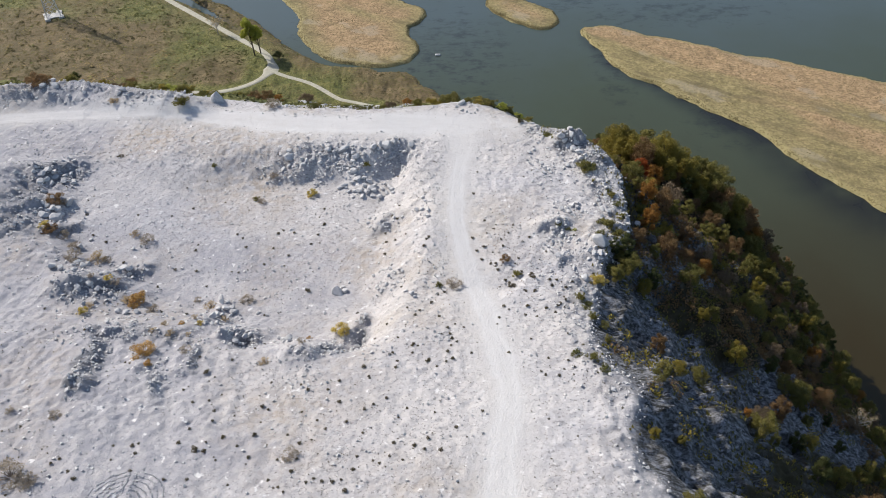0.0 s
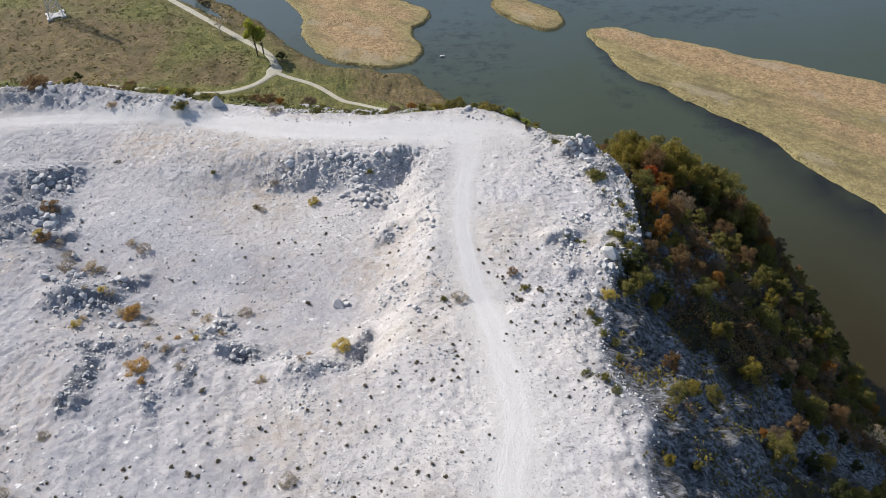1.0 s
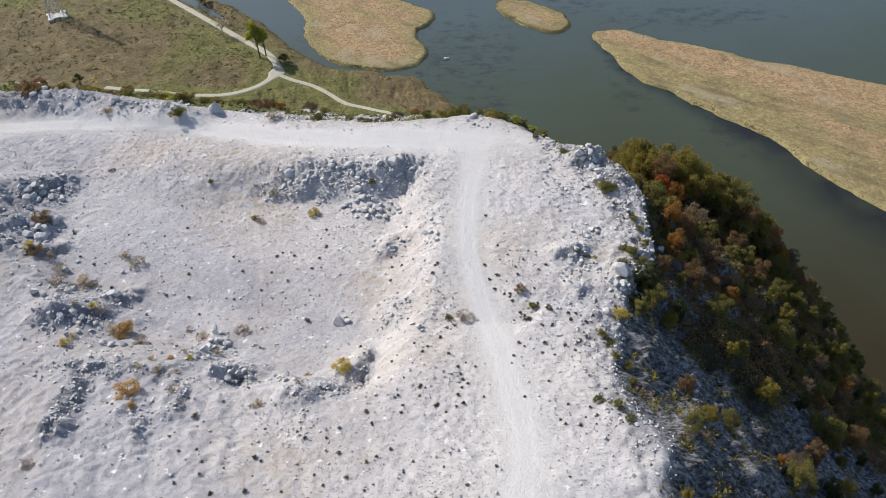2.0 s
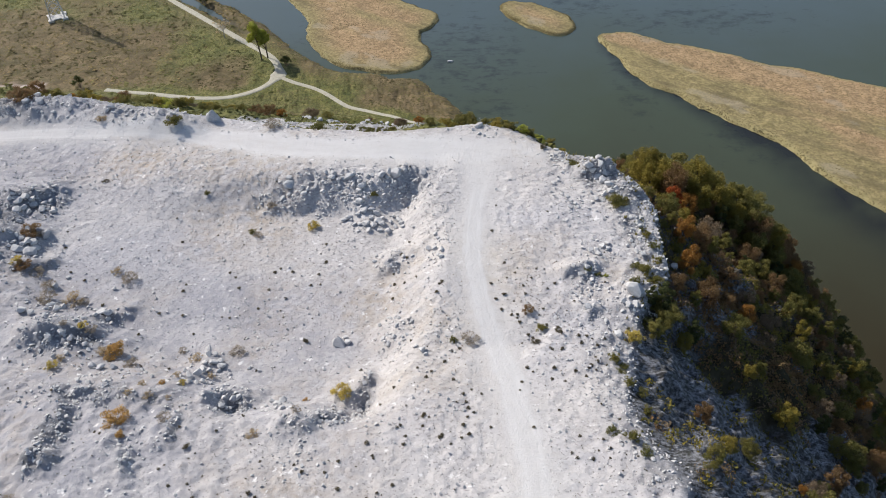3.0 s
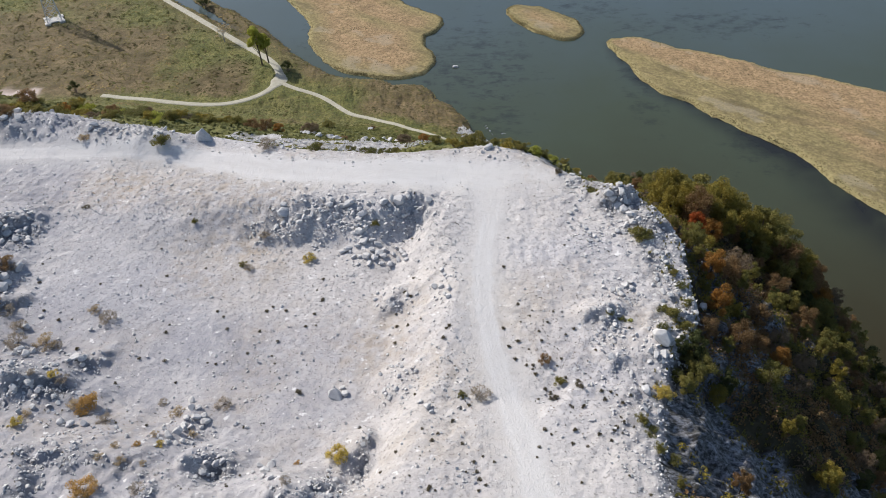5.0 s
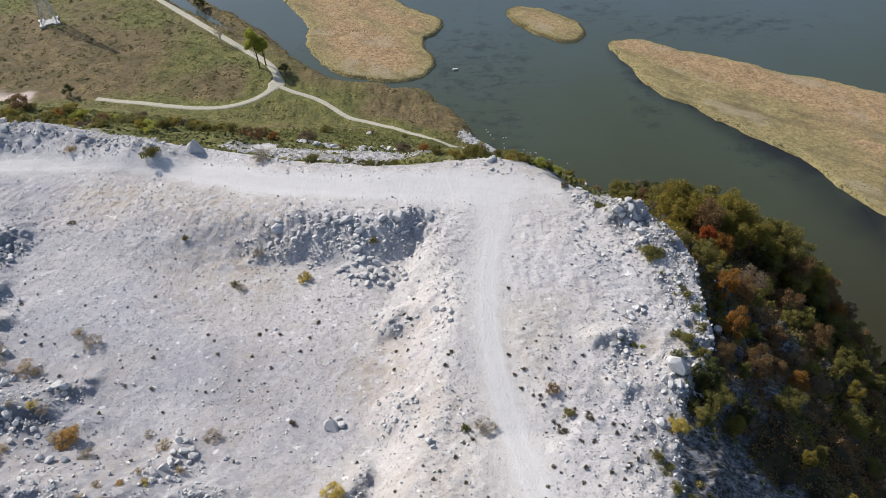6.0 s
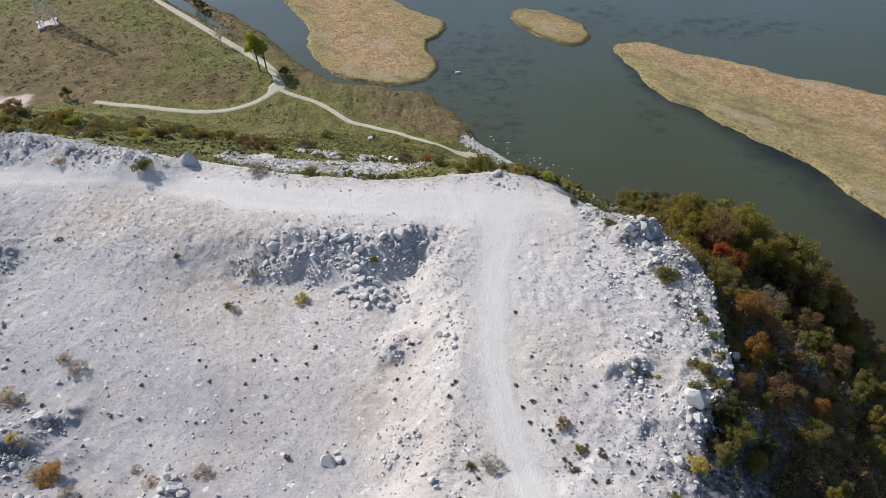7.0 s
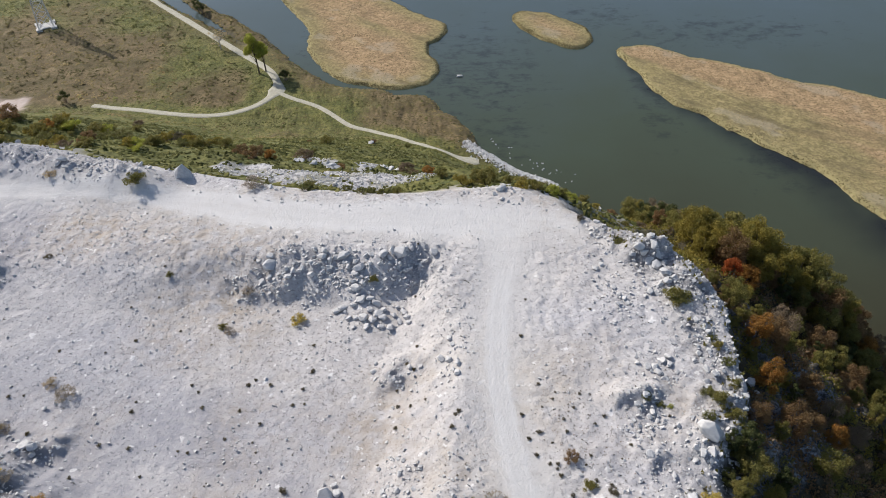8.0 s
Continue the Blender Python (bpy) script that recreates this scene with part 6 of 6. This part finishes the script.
# grass and reeds: the slope, the meadow, the rocky ledges, the islands
n = 30000
ax, ay = rng.uniform(-120, 30, n), rng.uniform(102, 238, n)
az, rim_a, shore_a, _, east_a, *_ = land(ax, ay)
keep = (rim_a < -1.5) & (shore_a > 0.5) & (east_a < 0.75) & (line_distance(ax, ay, PATH_RIVER) > 1.8) & (fbm(ax, ay, 9, 3, 471) > -0.35)
rock = np.zeros(n, bool)
for px, py, rx, ry in ROCKY:
    rock |= ((ax - px) / rx) ** 2 + ((ay - py) / ry) ** 2 < 1
keep &= ~rock | (rng.uniform(size=n) < 0.15)
scatter_clumps("slope_grass", "rough green and straw grass on the slope", ax[keep], ay[keep], rng.uniform(0.05, 0.35, keep.sum()), rng.uniform(0.5, 1.4, keep.sum()), LEAF["turf"], rng, az[keep])
n = 60000
ax, ay = rng.uniform(-230, 10, n), rng.uniform(205, 400, n)
az, rim_a, shore_a, *_ = land(ax, ay)
paths = np.minimum(line_distance(ax, ay, PATH_RIVER) - 1.4, line_distance(ax, ay, PATH_NORTH) - 1.9)
tan = meadow_tan(ax, ay, shore_a, np.exp(-((np.clip(paths, 0, None) / 6) ** 2)))
keep = (shore_a > 0.0) & (az < 7) & (paths > 0.3) & (((ax + 168) / 20) ** 2 + ((ay - 268) / 7) ** 2 > 1)
dry = keep & (rng.uniform(size=n) < 0.08 + 0.86 * tan)
wet = keep & ~dry
scatter_clumps("meadow_reeds", "dry tan reeds covering the river meadow", ax[dry], ay[dry], rng.uniform(0.03, 0.18, dry.sum()), rng.uniform(0.6, 1.5, dry.sum()), LEAF["rush"], rng, az[dry])
scatter_clumps("meadow_grass", "green grass and weeds in the river meadow", ax[wet], ay[wet], rng.uniform(0.03, 0.18, wet.sum()), rng.uniform(0.6, 1.5, wet.sum()), LEAF["turf"], rng, az[wet])
n = 16000
ax, ay = rng.uniform(15, 90, n), rng.uniform(28, 140, n)
az, rim_a, shore_a, *_ = land(ax, ay)
keep = (rim_a < 3.5 - 4 * rng.uniform(size=n)) & (shore_a > 1) & (fbm(ax * 0.5, ay - 0.5 * ax, 8, 4, 211) > -0.05 - 0.3 * step(60, 75, ay) + 0.22 * step(-1, 1, rim_a))
scatter_tufts("ledge_weeds", "dark grass and scrub on the rocky hillside", ax[keep], ay[keep], rng.uniform(0.15, 0.5, keep.sum()), rng.uniform(0.12, 0.35, keep.sum()), LEAF["olive"], rng, az[keep])
for seed, outline in enumerate(ISLES.values()):
    line = curve(outline, 4, True)
    (ax, ay), (bx, by) = line.min(0), np.minimum(line.max(0), (170, 390))
    n = int(min(26000, 1.5 * (bx - ax) * (by - ay)))
    x, y = rng.uniform(ax, bx, n), rng.uniform(ay, by, n)
    k = rng.integers(0, len(line), 3000)
    x, y = np.r_[x, line[k, 0] + rng.normal(0, 1.6, 3000)], np.r_[y, line[k, 1] + rng.normal(0, 1.3, 3000)]
    s = 300 + 40 * seed
    top, d = isle_height(x, y, line, s)
    along = fbm((x * 0.75 - y * 0.66) * 0.28, x * 0.66 + y * 0.75, 15, 4, s + 21)
    green = isle_tan(x, y, d, along, s) < rng.uniform(0.25, 0.8, len(x))
    for kind, pick in (("sedge", green), ("rush", ~green)):
        k = pick & (d > 0.3) & (x < 170) & (y < 390)
        edge = step(2.5, 0.5, d[k])
        scatter_clumps("island_reeds", f"{'olive' if kind == 'sedge' else 'tan'} reeds standing on the river island", x[k], y[k], rng.uniform(0.02, 0.12, k.sum()) + 0.16 * edge,
                       rng.uniform(0.3, 0.9, k.sum()), LEAF[kind], rng, top[k])

# ---- the lattice mast in the meadow ----
def beam(a, b, thick):
    return tube([a, b], [thick, thick], 4)


mast = tagged(new("lattice_mast"), "galvanised steel lattice mast on white concrete footings", "pylon")
mz = float(height(-177.8, 333.2)[0])
mast.matrix_basis = pose(-177.8, 333.2, mz, 0, 0, 28)
TALL, FOOT, HEAD = 38.0, 3.0, 0.7
levels = [0, 5, 10, 14.5, 18.5, 22, 25.5, 29, 32, 35, 38]


def corner(k, h):
    w = FOOT + (HEAD - FOOT) * min(1.0, h / 30.0)
    return np.array([w * (1 if k in (0, 3) else -1), w * (1 if k in (0, 1) else -1), h + 0.5])


for k in range(4):
    part("leg", joined([beam(corner(k, a), corner(k, b), 0.24) for a, b in zip(levels[:-1], levels[1:])]), STEEL, mast)
    for a, b in zip(levels[:-1], levels[1:]):
        part("brace", joined([beam(corner(k, a), corner((k + 1) % 4, b), 0.11), beam(corner((k + 1) % 4, a), corner(k, b), 0.11), beam(corner(k, b), corner((k + 1) % 4, b), 0.11)]), STEEL, mast)
    bm = bmesh.new()
    bmesh.ops.create_cube(bm, size=1)
    bmesh.ops.transform(bm, matrix=Matrix.Diagonal((2.4, 2.4, 1.3, 1)), verts=bm.verts)
    bmesh.ops.bevel(bm, geom=bm.edges, offset=0.06, segments=1, affect="EDGES")
    foot = part("footing", bm, CONCRETE, mast, "white concrete footing")
    foot.location = Vector(corner(k, 0)) - Vector((0, 0, 0.55))
for h in (26, 30, 34):
    for side in (-1, 1):
        part("crossarm", joined([beam((0.6 * side, -0.6, h), (5.0 * side, 0, h + 0.3), 0.09), beam((0.6 * side, 0.6, h), (5.0 * side, 0, h + 0.3), 0.09), beam((0.6 * side, 0, h + 1.4), (5.0 * side, 0, h + 0.3), 0.11)]), STEEL, mast)
bm = bmesh.new()
bmesh.ops.create_cube(bm, size=1)
bmesh.ops.transform(bm, matrix=Matrix.Diagonal((7.6, 5.4, 0.5, 1)), verts=bm.verts)
bmesh.ops.bevel(bm, geom=bm.edges, offset=0.05, segments=1, affect="EDGES")
part("slab", bm, CONCRETE, mast, "weathered white concrete slab").location = (0, 0, 0.2)
